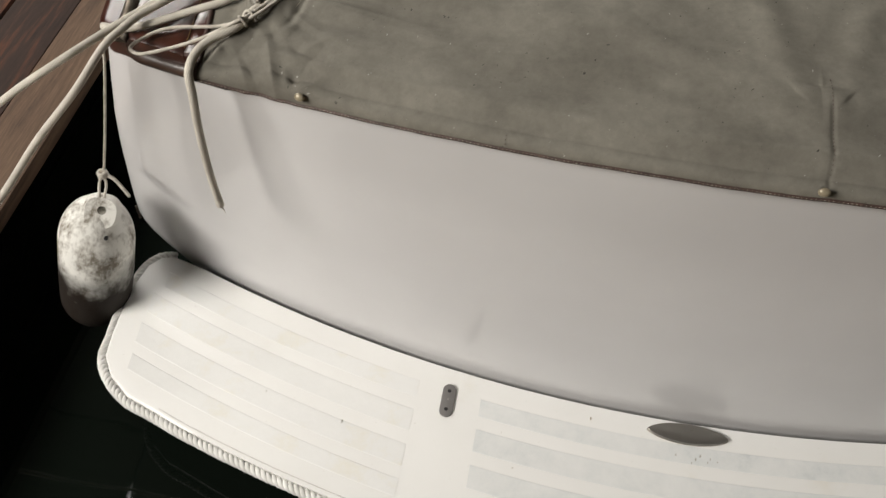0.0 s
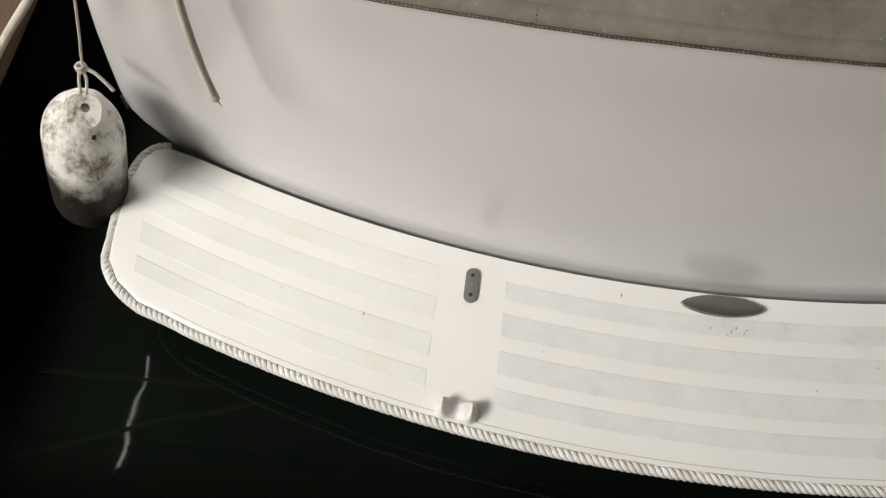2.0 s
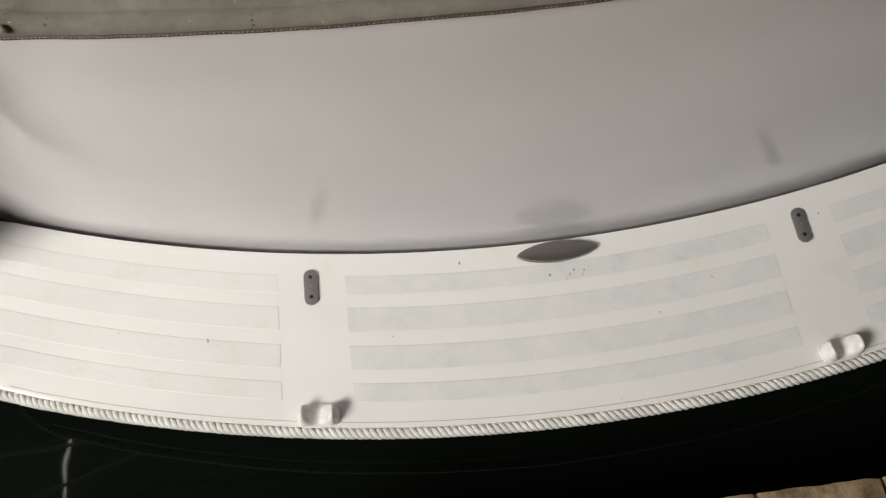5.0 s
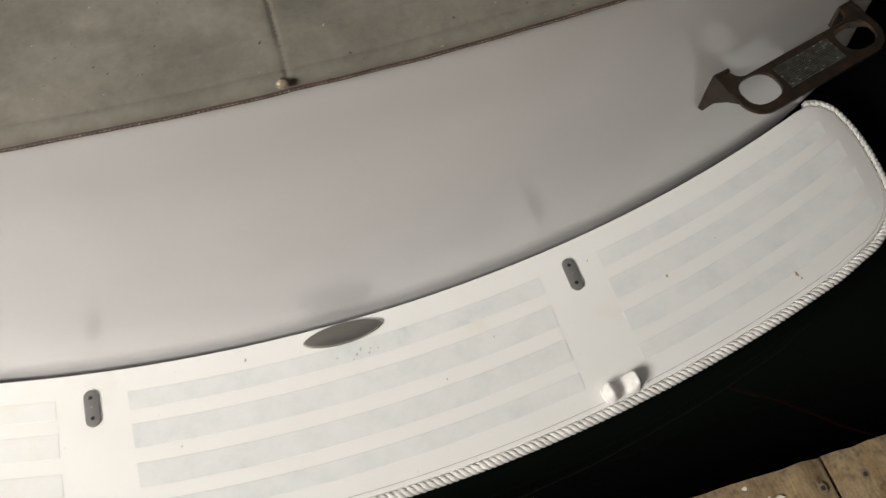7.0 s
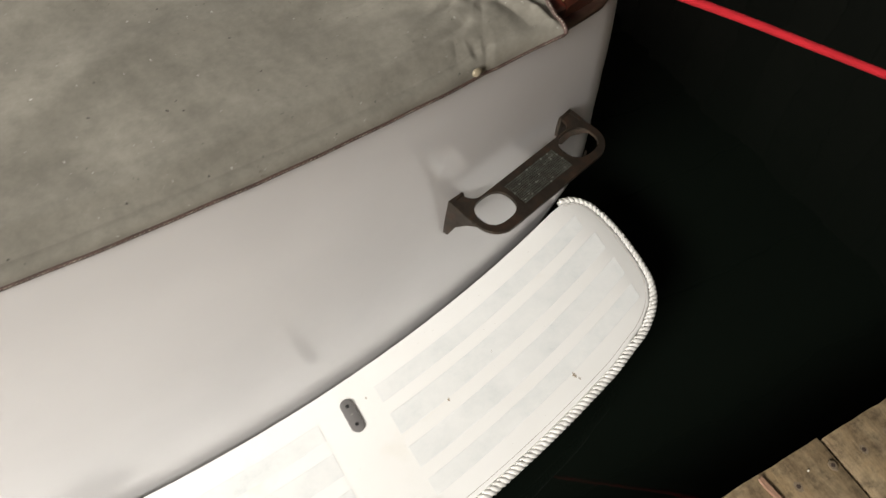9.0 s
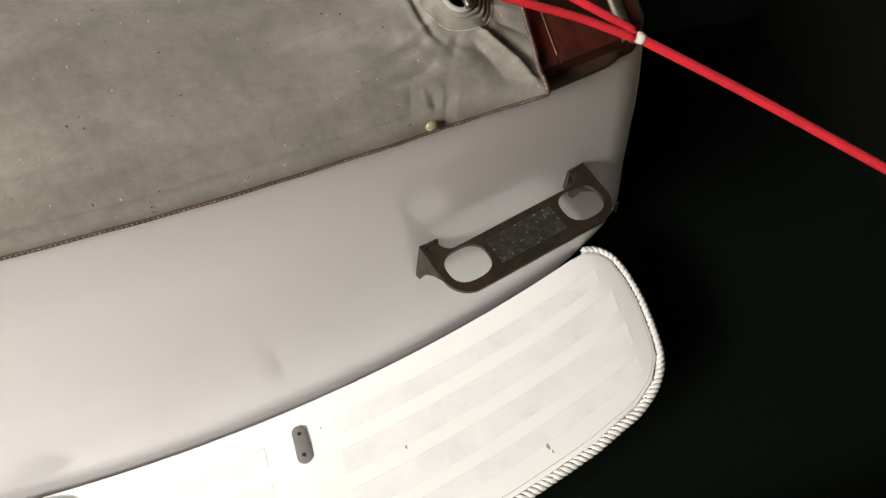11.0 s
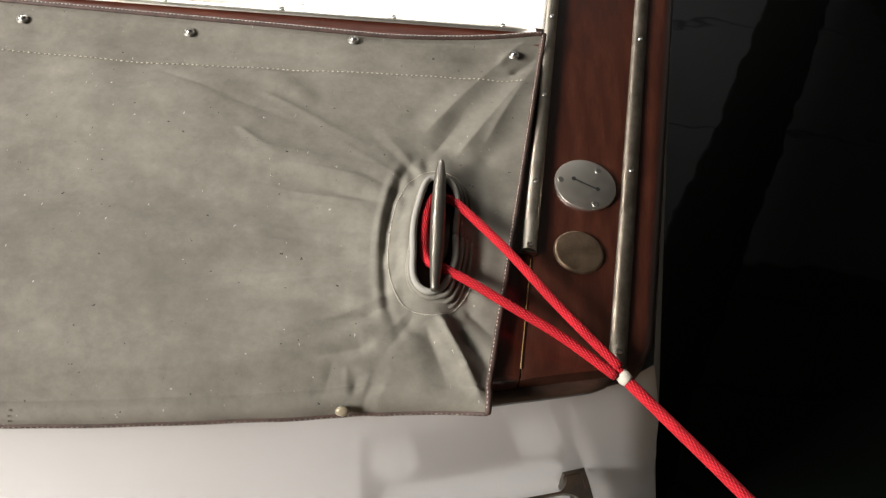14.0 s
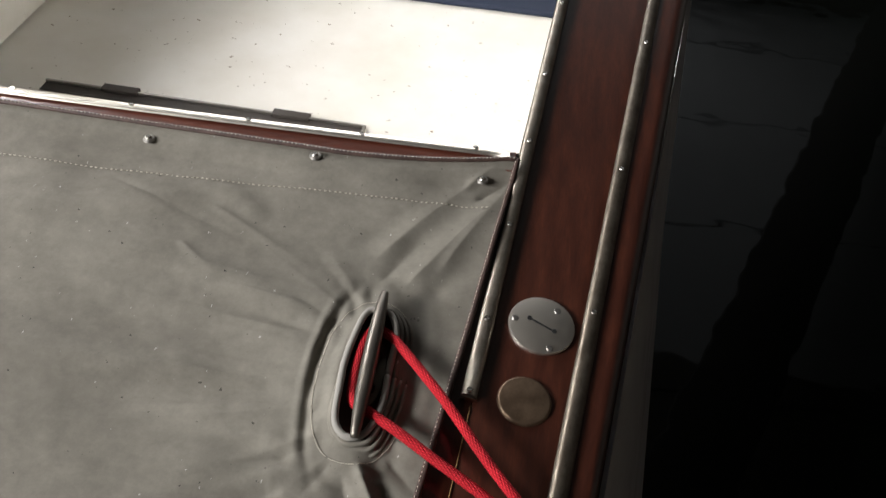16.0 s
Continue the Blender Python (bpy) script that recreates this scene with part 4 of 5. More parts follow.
# long pulls across the cloth
fold(0.78, 0.35, 0.30, 0.39, 0.020, 0.004)
fold(0.76, 0.30, 0.25, 0.26, 0.022, -0.005)
fold(0.74, 0.24, 0.20, 0.20, 0.016, 0.005)
fold(0.70, 0.20, 0.15, 0.12, 0.020, -0.005)
fold(0.62, 0.50, 0.18, 0.34, 0.020, 0.006)
fold(0.50, 0.52, 0.12, 0.42, 0.018, -0.004)
fold(0.55, 0.10, 0.05, 0.05, 0.018, -0.004)
fold(0.68, 0.46, 0.52, 0.55, 0.014, 0.004)
fold(0.10, 0.30, 0.03, 0.03, 0.022, 0.006)
fold(0.32, 0.20, 0.03, 0.08, 0.018, 0.006)
fold(0.28, 0.10, 0.03, 0.03, 0.014, -0.004)
fold(0.40, 0.30, 0.06, 0.22, 0.020, -0.004)
fold(0.58, 0.40, 0.64, 0.36, 0.006, 0.003)
# gathers at the button near the corner
fold(0.782, 0.068, 0.778, 0.040, 0.0045, -0.0026)
fold(0.796, 0.072, 0.788, 0.042, 0.0045, 0.0024)
fold(0.770, 0.075, 0.772, 0.045, 0.0045, 0.0020)
fold(0.79, 0.078, 0.86, 0.064, 0.007, -0.0018)
fold(0.755, 0.078, 0.745, 0.045, 0.0045, -0.0016)
fold(0.790, 0.038, 0.800, 0.062, 0.008, -0.0055, 1)
fold(0.806, 0.040, 0.822, 0.075, 0.009, 0.0028, 1)
# hard pucker between the port button and the corner
fold(0.800, 0.022, 0.835, 0.115, 0.009, 0.011, -1)
fold(0.815, 0.020, 0.868, 0.085, 0.010, -0.008, -1)
fold(0.790, 0.030, 0.715, 0.070, 0.010, 0.007, -1)
fold(0.785, 0.048, 0.740, 0.105, 0.010, -0.006, -1)
fold(0.845, 0.030, 0.885, 0.100, 0.011, 0.006, -1)
fold(0.805, 0.120, 0.855, 0.205, 0.013, 0.006, -1)
fold(0.780, 0.090, 0.700, 0.150, 0.012, 0.004, -1)
# little peak where the middle seam ends
fold(0.020, 0.118, -0.06, 0.135, 0.024, 0.0040)
fold(0.026, 0.120, 0.030, 0.085, 0.016, 0.0030)
fold(0.050, 0.105, 0.070, 0.090, 0.016, -0.0030)
fold(0.000, 0.085, -0.16, 0.070, 0.016, -0.0035)


def cover_edge(y):
    return 0.908 + 0.105 * y


def front_y(x):
    return 0.594 + 0.035 * x * x + 0.042 * np.clip((np.abs(x) - 0.70) / 0.26, 0, 1) ** 2


def hem_stitch_y(x):
    return 0.506 + 0.073 * x * x


nu, nv = 840, 300
u = np.linspace(-1, 1, nu + 1)[None, :].repeat(nv + 1, 0)
s = np.linspace(0, 1, nv + 1)[:, None].repeat(nu + 1, 1)
HEM = 0.11
sty = lambda x: 0.040 + 0.156 * x * x - 0.77 * (0.067 + 0.020 * x * x)
dkz = deck_z
flare = np.clip((np.abs(u) - 0.80) / 0.2, 0, 1) ** 2 * 0.033
q = np.clip(s / HEM, 0, 1)
xh = u * 0.918
yh = sty(xh) - 0.013 - flare + 0.020 * q ** 2.2
zhem = 0.792 - 0.0466 * xh * xh + flare
p = np.clip((s - HEM) / (1 - HEM), 0, 1)
y0 = sty(xh) + 0.007 - flare
yt = y0 + p * (front_y(u * 0.97) - y0)
xt = u * cover_edge(yt)
edge_drop = 0.009 + 0.012 * np.clip((0.84 - np.abs(xh)) / 0.12, 0, 1)
drop = edge_drop * np.clip(1 - (yt - y0) / 0.045, 0, 1) ** 2
zt = dkz(xt, yt) + 0.010 - drop + 0.0085 * np.clip((yt - front_y(u * 0.97) + 0.045) / 0.025, 0, 1)
zh = zhem + (dkz(xh, sty(xh)) + 0.010 - edge_drop - zhem) * np.sin(q * np.pi / 2)
top = s > HEM
X, Y, Z = np.where(top, xt, xh), np.where(top, yt, yh), np.where(top, zt, zh)
disp = np.zeros_like(X)
ax_ = np.abs(X)
for (x0, ya, x1, yb, w, h, one_side) in folds:
    dx, dy = x1 - x0, yb - ya
    ll = math.hypot(dx, dy)
    t = ((ax_ - x0) * dx + (Y - ya) * dy) / ll ** 2
    tc = np.clip(t, 0, 1)
    d = np.hypot(ax_ - (x0 + tc * dx), Y - (ya + tc * dy))
    ww = w * (1 + 0.8 * tc)
    crest = np.exp(-(d / ww) ** 2)
    if w < 0.0125:
        crest = 0.5 * crest + 0.55 * np.exp(-1.9 * d / ww)
    if one_side:
        crest = crest * (X * one_side > 0)
    disp += h * crest * (1 - 0.7 * tc ** 1.5) * np.clip(0.12 + tc * 5, 0, 1) * np.clip(1.25 - np.abs(t - tc) * 4, 0, 1) * np.where(X < 0, 0.85, 1.0)
# raised round the collars
r = np.sqrt(((ax_ - CX) / 0.045) ** 2 + ((Y - CY) / 0.112) ** 2)
disp += 0.012 * np.exp(-((r - 0.72) / 0.30) ** 2)
# crescent folds on the inboard side of the collars
ang = np.arctan2((Y - CY) / 0.10, (ax_ - CX) / 0.045)
side = np.exp(-((np.abs(ang) - np.pi) / 0.75) ** 2)
puff = np.interp(ang, [-3.1416, -2.75, -2.3, -1.9], [1.0, 0.6, 0.35, 0.0]) * (ang < 0) + np.interp(ang, [1.9, 2.3, 2.75, 3.1416], [0.0, 0.25, 0.85, 1.0]) * (ang >= 0)
puff = puff * (0.85 + 0.15 * np.sin(ang * 5 + 0.6))
disp += puff * (0.0022 * np.exp(-((r - 1.15) / 0.13) ** 2) - 0.0050 * np.exp(-((r - 1.38) / 0.09) ** 2) + 0.0038 * np.exp(-((r - 1.58) / 0.13) ** 2) + 0.0020 * np.exp(-((r - 1.85) / 0.32) ** 2))
side = np.exp(-(np.abs(ang) / 0.8) ** 2)
disp += side * (-0.002 * np.exp(-((r - 1.25) / 0.14) ** 2) + 0.0015 * np.exp(-((r - 1.6) / 0.2) ** 2))
pleat = np.exp(-((r - 1.18) / 0.2) ** 2)
disp += 0.0013 * pleat * np.sin(ang * 11 + 3.5 * np.sin(ang * 2.3 + 0.7)) * np.clip((np.abs(ang) - 0.5) * 2, 0, 1)
# the cloth bends over the deck's edge in a soft ridge above the hem
over = yt - y0
disp += np.where(top, 0.0046 * np.exp(-((over - 0.025) / 0.0095) ** 2) - 0.0016 * np.exp(-((over - 0.055) / 0.018) ** 2), 0) * np.clip((0.86 - ax_) / 0.1, 0, 1) * (0.8 + 0.25 * np.sin(X * 7 + 1.3))
# broad slackness of the cloth
for k in range(14):
    fx, fy, ph = rnd.uniform(2, 14), rnd.uniform(6, 30), rnd.uniform(0, 6.28)
    disp += 0.0008 * np.sin(X * fx + Y * fy + ph) * np.clip(p * 6, 0, 1)
for k in range(10):
    fx, fy, ph = rnd.uniform(18, 50), rnd.uniform(-40, 40), rnd.uniform(0, 6.28)
    disp += 0.00028 * np.sin(X * fx + Y * fy + ph)
# a drawn-in seam line along the middle and behind the forward hem
disp -= 0.0016 * np.exp(-((X - 0.012) / 0.003) ** 2) * np.clip((0.125 - Y) / 0.03, 0, 1)
disp += 0.0012 * (1 / (1 + np.exp((X - 0.008) / 0.003))) * np.exp(-(X / 0.12) ** 2) * np.clip((0.14 - Y) / 0.08, 0, 1)
disp -= 0.0016 * np.exp(-((Y - hem_stitch_y(X)) / 0.005) ** 2)
disp *= np.where(top, np.clip((front_y(u * 0.97) - yt) / 0.03, 0.15, 1), 1)
# hem swings in and out a little
Yw = 0.0005 * np.sin(X * 23 + 1.0) * (1 - np.clip(s / HEM, 0, 1)) + 0.0003 * np.sin(X * 61) * (1 - np.clip(s / HEM, 0, 1))
Z = Z + np.where(top, disp, disp * q)
Y = Y - np.where(top, 0, disp * (1 - q) * 0.3) + Yw
flat = np.stack([X, Y, Z], -1).reshape(-1, 3)
hole = ((np.abs(X) - CX) / 0.0255) ** 4 + ((Y - CY) / 0.083) ** 4
faces = []
for j in range(nv):
    for i in range(nu):
        if hole[j, i] > 1:
            a = j * (nu + 1) + i
            faces.append((a, a + 1, a + nu + 2, a + nu + 1))
cloth = as_object("canvas", flat.tolist(), faces, CANVAS, cover)


def on_cover(x, y):
    """Height of the cloth at a place on its top."""
    j = int(np.argmin(np.abs(Y[:, int((x / cover_edge(y) + 1) / 2 * nu)] - y)))
    i = int(round((x / cover_edge(y) + 1) / 2 * nu))
    return float(Z[j, max(0, min(nu, i))])


# brown binding round the edge
left_edge = [(X[j, 0], Y[j, 0], Z[j, 0] + 0.001) for j in range(0, nv + 1, 4)]
right_edge = [(X[j, nu], Y[j, nu], Z[j, nu] + 0.001) for j in range(0, nv + 1, 4)]
hem_line = [(X[0, i], Y[0, i], Z[0, i] - 0.001) for i in range(0, nu + 1, 6)]
front_line = [(X[nv, i], Y[nv, i], Z[nv, i] + 0.001) for i in range(0, nu + 1, 6)]
for name_line, rad in ((left_edge, 0.0040), (right_edge, 0.0040), (hem_line, 0.0031), (front_line, 0.0040)):
    tube("binding", name_line, rad, PIPING, cover, "dark brown edge binding", 6, 0.02)


def stitches(line, dash, gap, radius, parent, material=THREAD):
    """A row of short raised stitches along a line."""
    verts, faces, run = [], [], 0.0
    line = spline(line, 0.0015)
    seg = []
    for a, b in zip(line, line[1:]):
        run += (b - a).length
        if run % (dash + gap) < dash:
            seg.append(a)
        elif len(seg) > 1:
            tube_data(seg, radius, 4, verts, faces)
            seg = []
        else:
            seg = []
    ob = as_object("stitching", verts, faces, material, parent, "pale stitching thread")
    return ob


stitches([(X[nv, i], Y[nv, i] - 0.001, Z[nv, i] + 0.0052) for i in range(0, nu + 1, 10)], 0.0035, 0.0022, 0.0006, cover)
stitches([(X[j, nu] - 0.002, Y[j, nu], Z[j, nu] + 0.0052) for j in range(0, nv + 1, 6)], 0.0035, 0.0022, 0.0006, cover)
stitches([(X[0, i], Y[0, i] - 0.0033, Z[0, i] + 0.001) for i in range(0, nu + 1, 10)], 0.0035, 0.0025, 0.0005, cover)
stitches([(x, hem_stitch_y(x), on_cover(x, hem_stitch_y(x)) + 0.001) for x in np.linspace(-0.95, 0.95, 60)], 0.0045, 0.0025, 0.0007, cover)
stitches([(0.012, y, on_cover(0.012, y) + 0.001) for y in np.linspace(0.0, 0.16, 12)], 0.004, 0.003, 0.0005, cover, PIPING)
for xs in (-0.43, 0.40):
    jj = range(3, 29, 5)
    ii = int((xs / 0.918 + 1) / 2 * nu)
    stitches([(X[j, ii], Y[j, ii] - 0.001, Z[j, ii] + 0.001) for j in jj], 0.004, 0.002, 0.0006, cover, PIPING)

for sgn in (1, -1):
    # collar of rolled cloth round the cleat opening: thin rolls, one inside the other
    for rx, ry, rad, lift in ((0.0262, 0.0835, 0.0042, 0.0190), (0.0310, 0.0885, 0.0032, 0.0150), (0.0350, 0.0925, 0.0028, 0.0108), (0.0395, 0.0955, 0.0026, 0.0062)):
        ring = [(sgn * (x + 0.0012 * math.sin(70 * y + 900 * rad)), y + 0.0012 * math.sin(230 * x + 2 * lift), deck_z(x, y) + lift + 0.008 + 0.002 * math.sin(55 * y + 300 * rad)) for x, y in stadium(CX + 0.5 * (0.0185 - lift), CY, rx, ry, 2.9, 40)]
        ring.append(ring[0])
        tube("collar_roll", ring, rad, COLLAR if rx < 0.03 else CANVAS, cover, "", 10, 0.006)
    ring = [(x, y) for x, y in stadium(CX - 0.001, CY - 0.002, 0.056, 0.108, 2.3, 60)]
    stitches([(sgn * x, y, on_cover(x, y) + 0.0012) for x, y in ring[8:-3]], 0.016, 0.001, 0.00035, cover)

# turn buttons on the hem
def button(x, y, z):
    bm = bmesh.new()
    bmesh.ops.create_uvsphere(bm, u_segments=20, v_segments=10, radius=1, matrix=Matrix.Diagonal((0.0085, 0.0045, 0.0065, 1)))
    ob = tagged(part("turn_button", bm, BEIGE), "beige oval fastening button on the cover's hem", "fastener", "cover buttons")
    part("shank", cyl((0, 0.002, 0), 0.003, 0.009, 12, turn=Matrix.Rotation(radians(-90), 4, 'X')), STEEL, ob)
    ob.matrix_world = Matrix.Translation((x, y, z)) @ Matrix.Rotation(math.atan(0.25 * x), 4, 'Z') @ Matrix.Rotation(radians(-20), 4, 'X')


for x, y, z in ((-0.749, 0.043, 0.785), (0.003, -0.036, 0.810), (0.754, 0.043, 0.782)):
    button(x, y + 0.007, z)

# press studs along the forward hem
for x in (-0.933, -0.698, -0.465, -0.232, 0.0, 0.232, 0.465, 0.698, 0.933):
    y = 0.561 + 0.067 * x * x
    stud = tagged(part("press_stud", cyl((0, 0, 0), 0.0085, 0.003, 20, 0.0072), STEEL), "small metal press stud on the cover", "press stud", "press studs")
    part("dome", cyl((0, 0, 0.003), 0.005, 0.003, 16, 0.0032), CHROME, stud)
    stud.location = (x, y, on_cover(x, y) + 0.001)

# ---------------------------------------------------------------- cleats
for sgn in (1, -1):
    cleat = thing("deck_cleat", "long-horned bronze mooring cleat poking through the cover", "cleat", "cleats")
    cleat.matrix_world = pose(sgn * 0.843, 0.287, 0.833, 5.2, 0, sgn * 1.8)
    bar = [(0, -0.100, 0.018), (0, -0.07, 0.025), (0, -0.03, 0.027), (0, 0.03, 0.027), (0, 0.07, 0.026), (0, 0.100, 0.022)]
    tube("horn", bar, lambda s: 0.0045 + 0.0050 * math.sin(math.pi * min(1, max(0, s))) ** 0.7, CLEATMETAL, cleat, "", 14, 0.005)
    for y in (-0.022, 0.022):
        part("leg", cyl((0, y, -0.006), 0.0095, 0.03, 14, 0.007), CLEATMETAL, cleat)
    part("foot", solid_outline(stadium(0, 0, 0.017, 0.045, 2.4), -0.012, -0.004, 0.002), CLEATMETAL, cleat)

# ---------------------------------------------------------------- ropes
RED_R = 0.0060
red = thing("mooring_line", "red braided mooring rope looped round the cleat", "rope")
loop = [(1.068, 0.122, 0.808), (0.998, 0.186, 0.828), (0.935, 0.254, 0.842), (0.88, 0.306, 0.853), (0.857, 0.327, 0.853), (0.838, 0.334, 0.851), (0.829, 0.318, 0.848), (0.827, 0.285, 0.844),
        (0.829, 0.250, 0.840), (0.836, 0.231, 0.840), (0.855, 0.221, 0.843), (0.89, 0.204, 0.840), (0.933, 0.183, 0.832), (0.997, 0.152, 0.820), (1.064, 0.112, 0.804)]
tube("loop", loop, RED_R, RED, red, "", 12, 0.006)
tail = [(1.060, 0.128, 0.806), (1.073, 0.113, 0.802), (1.217, -0.020, 0.767), (1.43, -0.222, 0.709), (1.79, -0.557, 0.612), (2.15, -0.89, 0.47), (2.45, -1.17, 0.25), (2.58, -1.30, 0.112), (2.8, -1.45, 0.11)]
tube("standing_part", tail, 0.0070, RED, red, "", 12, 0.012)
wrap = [(1.069, 0.1165, 0.8033), (1.0785, 0.1078, 0.8009)]
tube("whipping", wrap, lambda s: 0.0074 + 0.0011 * math.sin(math.pi * s), TAPEWHITE, red, "white tape whipping", 14, 0.002)

grey_line = thing("stern_line", "weathered grey braided mooring rope over the deck", "rope")
R = 0.0062
tube("standing_part", [(-0.88, 0.31, 0.842), (-0.95, 0.27, 0.834), (-1.005, 0.216, 0.821), (-1.033, 0.182, 0.814), (-1.058, 0.159, 0.807), (-1.087, 0.123, 0.801), (-1.139, 0.053, 0.79), (-1.256, 0.028, 0.71), (-1.50, -0.03, 0.52), (-1.80, -0.12, 0.25), (-2.0, -0.2, 0.106)], R, GREYROPE, grey_line, "", 12, 0.01)
tube("standing_part", [(-0.88, 0.28, 0.852), (-0.94, 0.24, 0.846), (-0.981, 0.201, 0.834), (-1.030, 0.147, 0.825), (-1.051, 0.109, 0.819), (-1.066, 0.076, 0.812), (-1.10, 0.013, 0.77), (-1.182, -0.017, 0.68), (-1.255, -0.076, 0.59), (-1.42, -0.19, 0.40), (-1.7, -0.4, 0.15), (-1.9, -0.5, 0.108)], R, GREYROPE, grey_line, "", 12, 0.01)
tube("turn", [(-0.850, 0.23, 0.838), (-0.890, 0.205, 0.836), (-0.914, 0.194, 0.828), (-0.973, 0.172, 0.815), (-1.023, 0.150, 0.805), (-1.066, 0.140, 0.798), (-1.105, 0.15, 0.79)], R, GREYROPE, grey_line, "", 12, 0.008)
tail_line = thing("rope_tail", "loose grey rope end hanging over the transom", "rope")
tube("rope", [(-0.80, 0.27, 0.842), (-0.822, 0.215, 0.838), (-0.851, 0.180, 0.834), (-0.869, 0.139, 0.829), (-0.903, 0.114, 0.821), (-0.920, 0.088, 0.813), (-0.924, 0.060, 0.800), (-0.923, 0.049, 0.761), (-0.931, 0.049, 0.685), (-0.937, 0.050, 0.574), (-0.937, 0.052, 0.496)],
     0.0068, GREYROPE, tail_line, "", 12, 0.008)
tube("whipping", [(-0.937, 0.052, 0.503), (-0.9372, 0.052, 0.490)], 0.0072, TWINE, tail_line, "pale taped rope end", 12, 0.003)
tube("frayed_strand", [(-0.939, 0.051, 0.492), (-0.933, 0.050, 0.483), (-0.928, 0.048, 0.473)], lambda s: 0.0022 * (1.05 - s), TWINE, tail_line, "", 6, 0.003)
thin = thing("lashing_line", "thin pale twisted cord tied in a loop", "cord")
path = spline([(-0.79, 0.26, 0.842), (-0.812, 0.216, 0.840), (-0.847, 0.154, 0.840), (-0.898, 0.145, 0.823), (-0.964, 0.146, 0.811), (-1.003, 0.139, 0.803), (-1.034, 0.114, 0.795), (-1.036, 0.100, 0.793), (-1.015, 0.092, 0.794), (-0.973, 0.104, 0.801), (-0.920, 0.117, 0.818), (-0.868, 0.140, 0.839), (-0.85, 0.158, 0.842), (-0.83, 0.20, 0.840), (-0.80, 0.255, 0.842)], 0.002)
laid_rope("cord", path, 0.0031, 0.011, TWINE, thin, "", 5)
coil = []
for k in range(60):
    a = 2 * math.pi * 1.6 * k / 59
    t = k / 59
    coil.append((-0.864 + 0.018 * t + 0.006 * math.sin(a), 0.143 + 0.026 * t - 0.004 * math.sin(a), 0.836 + 0.0105 * math.cos(a)))
laid_rope("lashing", spline(coil, 0.002), 0.0026, 0.011, TWINE, thin, "", 5)


def plate_with_holes(outline, holes, z0, z1):
    """A plate with openings: triangulated faces above and below, walls between."""
    bm = bmesh.new()
    loops = [outline] + holes
    edges = []
    tops = []
    for lp in loops:
        vs = [bm.verts.new((x, y, z1)) for x, y in lp]
        tops.append(vs)
        edges += [bm.edges.new((vs[k], vs[(k + 1) % len(vs)])) for k in range(len(vs))]
    made = bmesh.ops.triangle_fill(bm, edges=edges, use_beauty=True, use_dissolve=False)["geom"]
    tf = [f for f in made if isinstance(f, bmesh.types.BMFace)]
    lows = {}
    for vs in tops:
        for q in vs:
            lows[q] = bm.verts.new((q.co.x, q.co.y, z0))
    for f in tf:
        bm.faces.new([lows[q] for q in reversed(f.verts)])
    for vs in tops:
        for k in range(len(vs)):
            a, b = vs[k], vs[(k + 1) % len(vs)]
            bm.faces.new((a, b, lows[b], lows[a]))
    return bm


# ---------------------------------------------------------------- fender
fender = thing("boat_fender", "dirty white cylindrical fender hanging at the corner", "fender")
pr = [Vector((0.086 * math.sin(a), 0, 0.095 - 0.095 * math.cos(a))) for a in np.linspace(0, math.pi / 2, 16)]
pr += [Vector((0.086 + 0.0015 * math.sin(math.pi * k), 0, 0.095 + 0.225 * k)) for k in np.linspace(0.1, 0.9, 9)]
pr += [Vector((0.086 * math.cos(a) ** 0.9, 0, 0.32 + 0.126 * math.sin(a))) for a in np.linspace(0, math.pi / 2 - 0.001, 24)]
verts, faces, n = [], [], 40
for q_ in pr:
    for k in range(n):
        a = 2 * math.pi * k / n
        rr = max(0.0005, q_.x)
        verts.append((rr * math.cos(a), rr * math.sin(a), q_.z))
for i in range(len(pr) - 1):
    for k in range(n):
        a, b = i * n + k, i * n + (k + 1) % n
        faces.append((a, b, b + n, a + n))
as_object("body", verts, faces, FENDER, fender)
lug = plate_with_holes(stadium(0, 0, 0.034, 0.034, 2.6, 32), [list(reversed(stadium(0.002, 0.006, 0.0095, 0.0095, 2, 20)))], -0.013, 0.011)
for q_ in lug.verts:
    swell = 1.22 if q_.co.z < 0 and q_.co.xy.length > 0.02 else 1.0
    q_.co = Matrix.Rotation(radians(48), 3, 'X') @ Vector((q_.co.x * swell, q_.co.y * swell, q_.co.z)) + Vector((0.012, -0.013, 0.441))
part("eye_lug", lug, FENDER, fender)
part("valve", cyl((0.034, -0.0560, 0.410), 0.0045, 0.006, 12, turn=Matrix.Rotation(radians(60), 4, 'X')), BLACK, fender)
axis = Vector((-1.262, 0.142, 0.37)) - Vector((-1.408, 0.118, -0.085))
rot = axis.to_track_quat('Z', 'Y').to_matrix().to_4x4()
fender.matrix_world = Matrix.Translation((-1.402, 0.118, -0.09)) @ rot @ Matrix.Rotation(radians(-90), 4, 'Z') @ Matrix.Diagonal((0.92, 0.92, 0.96, 1))
line = thing("fender_line", "thin pale cord holding the fender", "cord")
tube("cord", [(-1.075, 0.135, 0.80), (-1.096, 0.125, 0.778), (-1.122, 0.135, 0.71), (-1.19, 0.155, 0.53), (-1.25, 0.1725, 0.38)], 0.0024, TWINE, line, "", 8, 0.01)
for dx in (-0.008, 0.007):
    tube("cord", [(-1.249 + dx * 0.3, 0.168, 0.385), (-1.248 + dx, 0.155, 0.368), (-1.247 + dx * 0.7, 0.134, 0.352)], 0.0029, TWINE, line, "", 8, 0.006)
knot = []
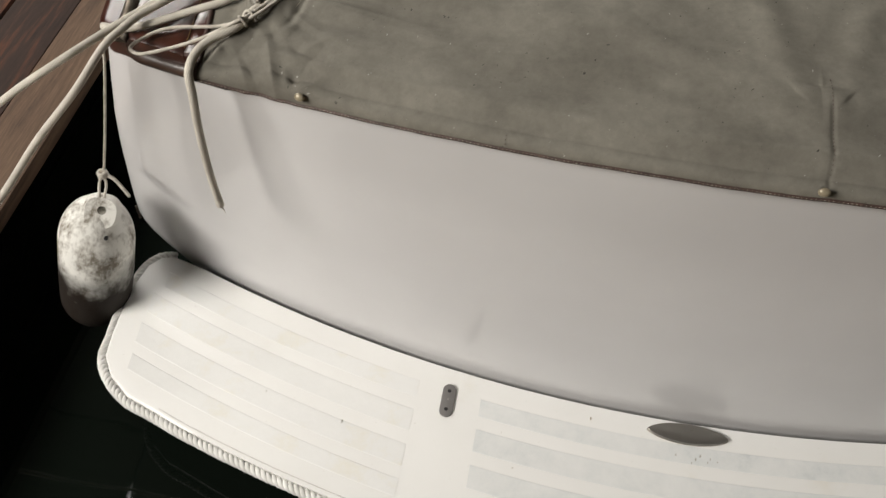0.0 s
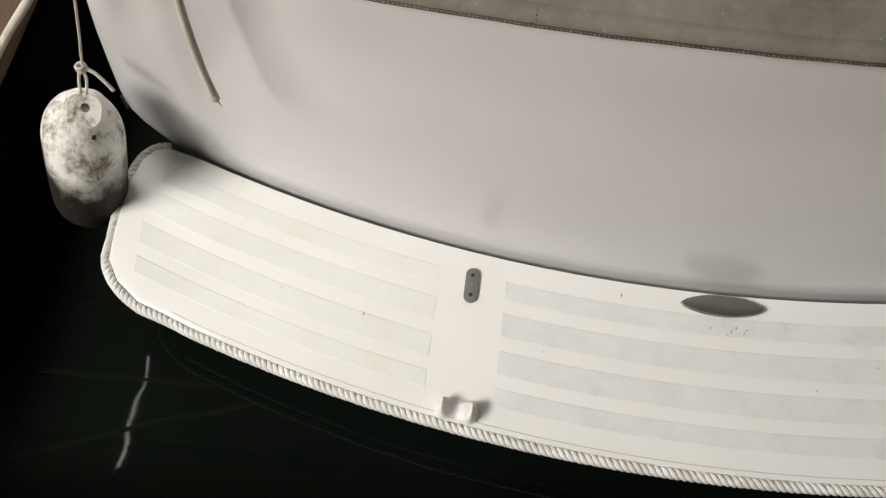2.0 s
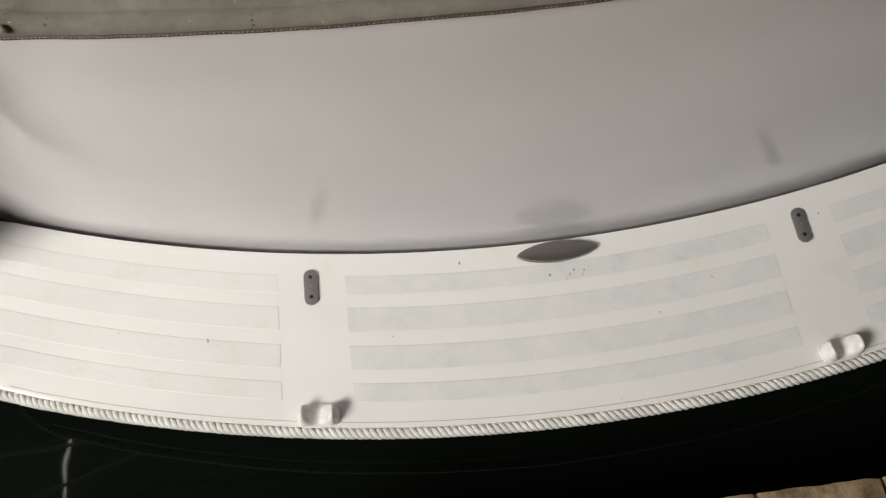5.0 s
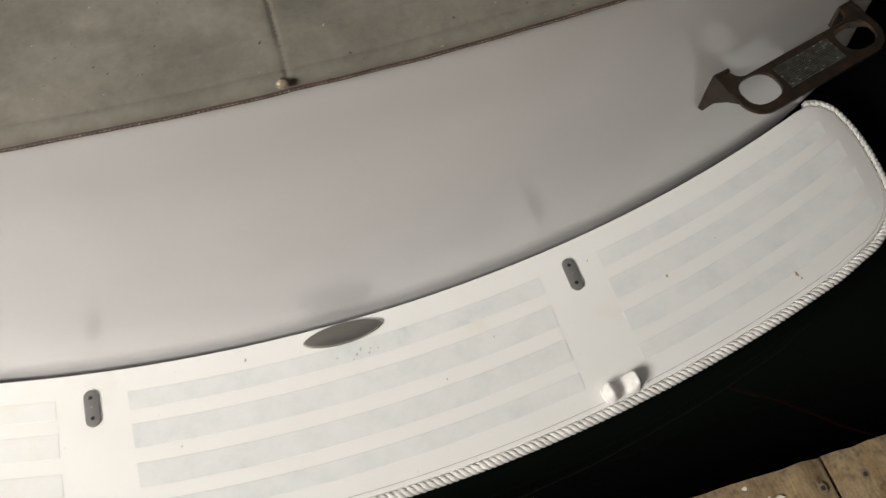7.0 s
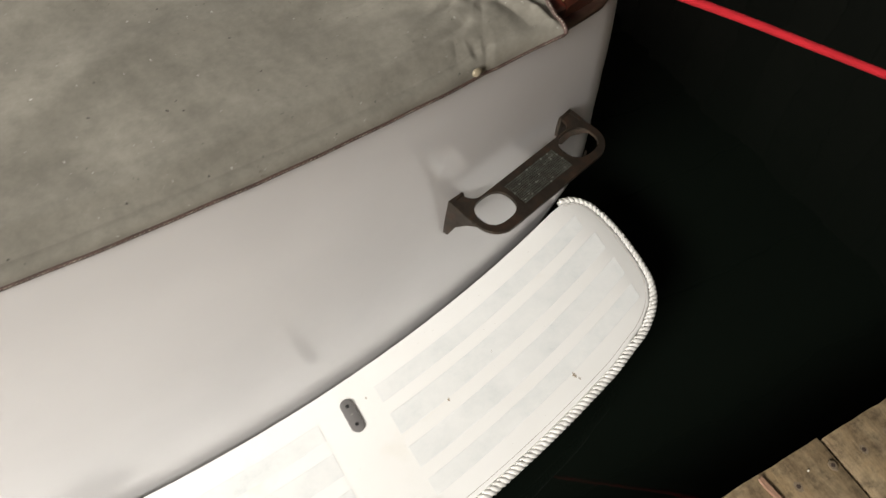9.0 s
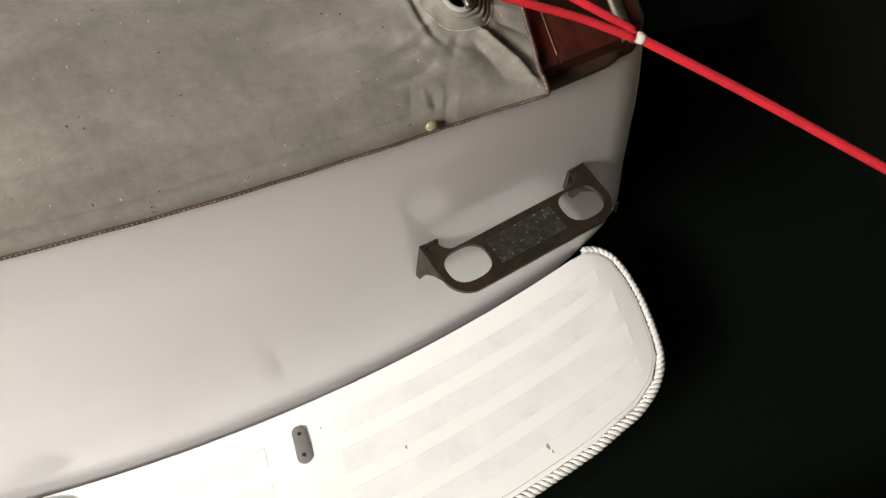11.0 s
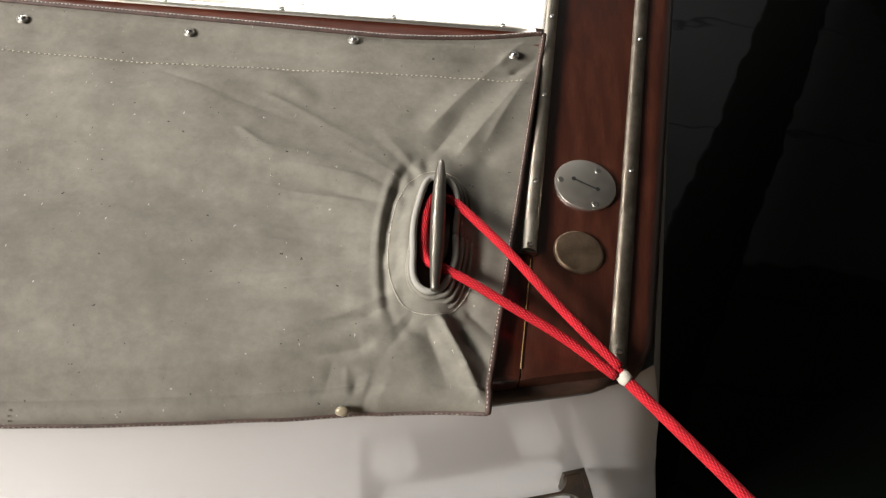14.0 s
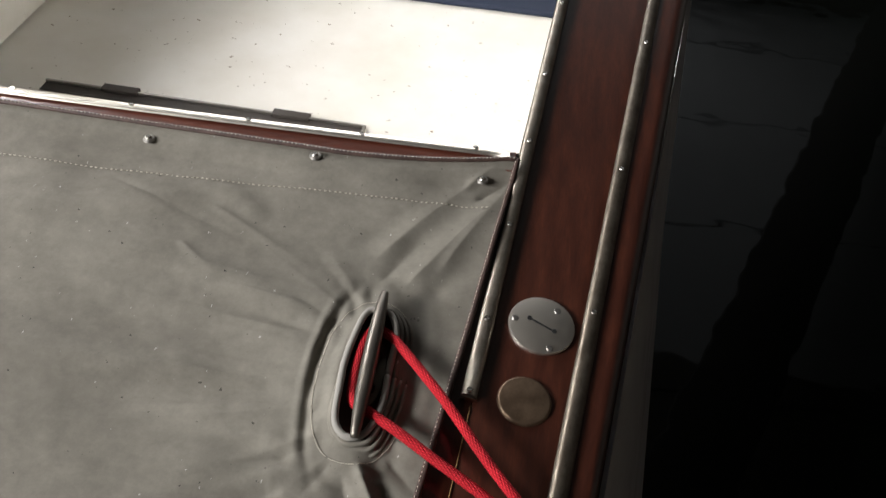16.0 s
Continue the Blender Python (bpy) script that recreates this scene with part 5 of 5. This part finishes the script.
for k in range(40):
    a = 2 * math.pi * 3 * k / 39
    knot.append((-1.249 + 0.008 * math.cos(a), 0.169 + 0.008 * math.sin(a), 0.378 + 0.014 * k / 39))
tube("knot", knot, 0.0033, TWINE, line, "", 7, 0.004)
tube("cord_end", [(-1.245, 0.17, 0.383), (-1.225, 0.165, 0.378), (-1.205, 0.155, 0.362), (-1.195, 0.15, 0.348)], 0.0036, TWINE, line, "", 7, 0.005)

# ---------------------------------------------------------------- bronze boarding step
step = thing("boarding_step", "dark bronze boarding step with two round openings", "boarding step")
step.matrix_world = Matrix.Translation((0.93, transom_y(0.93, 0.43), 0.432)) @ Matrix.Rotation(math.atan(0.274), 4, 'Z') @ Matrix.Rotation(radians(-1.0), 4, 'Y')
# plan outline of the tread in the step's own axes: x along the transom, -y away from it
HL, DP = 0.171, 0.115
plan = [(-HL, -0.002), (-HL, -0.068)]
plan += [(-HL + 0.045 - 0.045 * math.cos(a), -DP + 0.045 - 0.045 * math.sin(a)) for a in np.linspace(0.15, math.pi / 2, 9)]
plan += [(HL - 0.052 + 0.052 * math.sin(a), -DP + 0.052 - 0.052 * math.cos(a)) for a in np.linspace(0, math.pi / 2, 11)]
plan += [(HL, -0.002), (HL - 0.030, -0.002)]
plan += [(HL - 0.030 - 0.022 * (1 - math.cos(a)), -0.004 - 0.023 * math.sin(a)) for a in np.linspace(0.2, math.pi / 2, 7)]
plan += [(-HL + 0.052 - 0.022 * math.sin(a), -0.004 - 0.023 * math.cos(a)) for a in np.linspace(0, math.pi / 2 - 0.2, 7)]
plan += [(-HL + 0.030, -0.002)]


holes = [list(reversed(stadium(-0.119, -0.064, 0.039, 0.033, 2.5, 32))), list(reversed(stadium(0.117, -0.064, 0.039, 0.034, 2.5, 32)))]
part("tread", plate_with_holes(plan, holes, -0.007, 0.0), BRONZE, step)
for x0 in (-HL, HL - 0.0):
    sg = -1 if x0 < 0 else 1
    # foot that runs down the transom
    bm = bmesh.new()
    prof = [(0.006, 0.002), (0.010, -0.098), (-0.002, -0.094), (-0.018, -0.055), (-0.045, -0.024), (-0.068, -0.006), (-0.02, 0.002)]
    a = [bm.verts.new((x0 - sg * 0.007, y, z)) for y, z in prof]
    b = [bm.verts.new((x0 + sg * 0.001, y, z)) for y, z in prof]
    bm.faces.new(a)
    bm.faces.new(b)
    for k in range(len(prof)):
        bm.faces.new((a[k], a[(k + 1) % len(prof)], b[(k + 1) % len(prof)], b[k]))
    part("side_foot", bm, BRONZE, step)
    part("wall_flange", box(min(x0, x0 - sg * 0.034), -0.004, -0.05, max(x0, x0 - sg * 0.034), 0.004, 0.002, 0.002), BRONZE, step)
# grip pattern of small studs
bm = bmesh.new()
for i in range(30):
    for j in range(12):
        x, y = -0.068 + 0.130 * i / 29, -0.092 + 0.049 * j / 11
        bmesh.ops.create_cone(bm, cap_ends=True, segments=4, radius1=0.0026, radius2=0.0017, depth=0.0014, matrix=Matrix.Translation((x, y, 0.0006)) @ Matrix.Rotation(radians(45), 4, 'Z'))
tagged(part("grip_studs", bm, VERDIGRIS, step, "small worn grip studs"), kind="stuff")
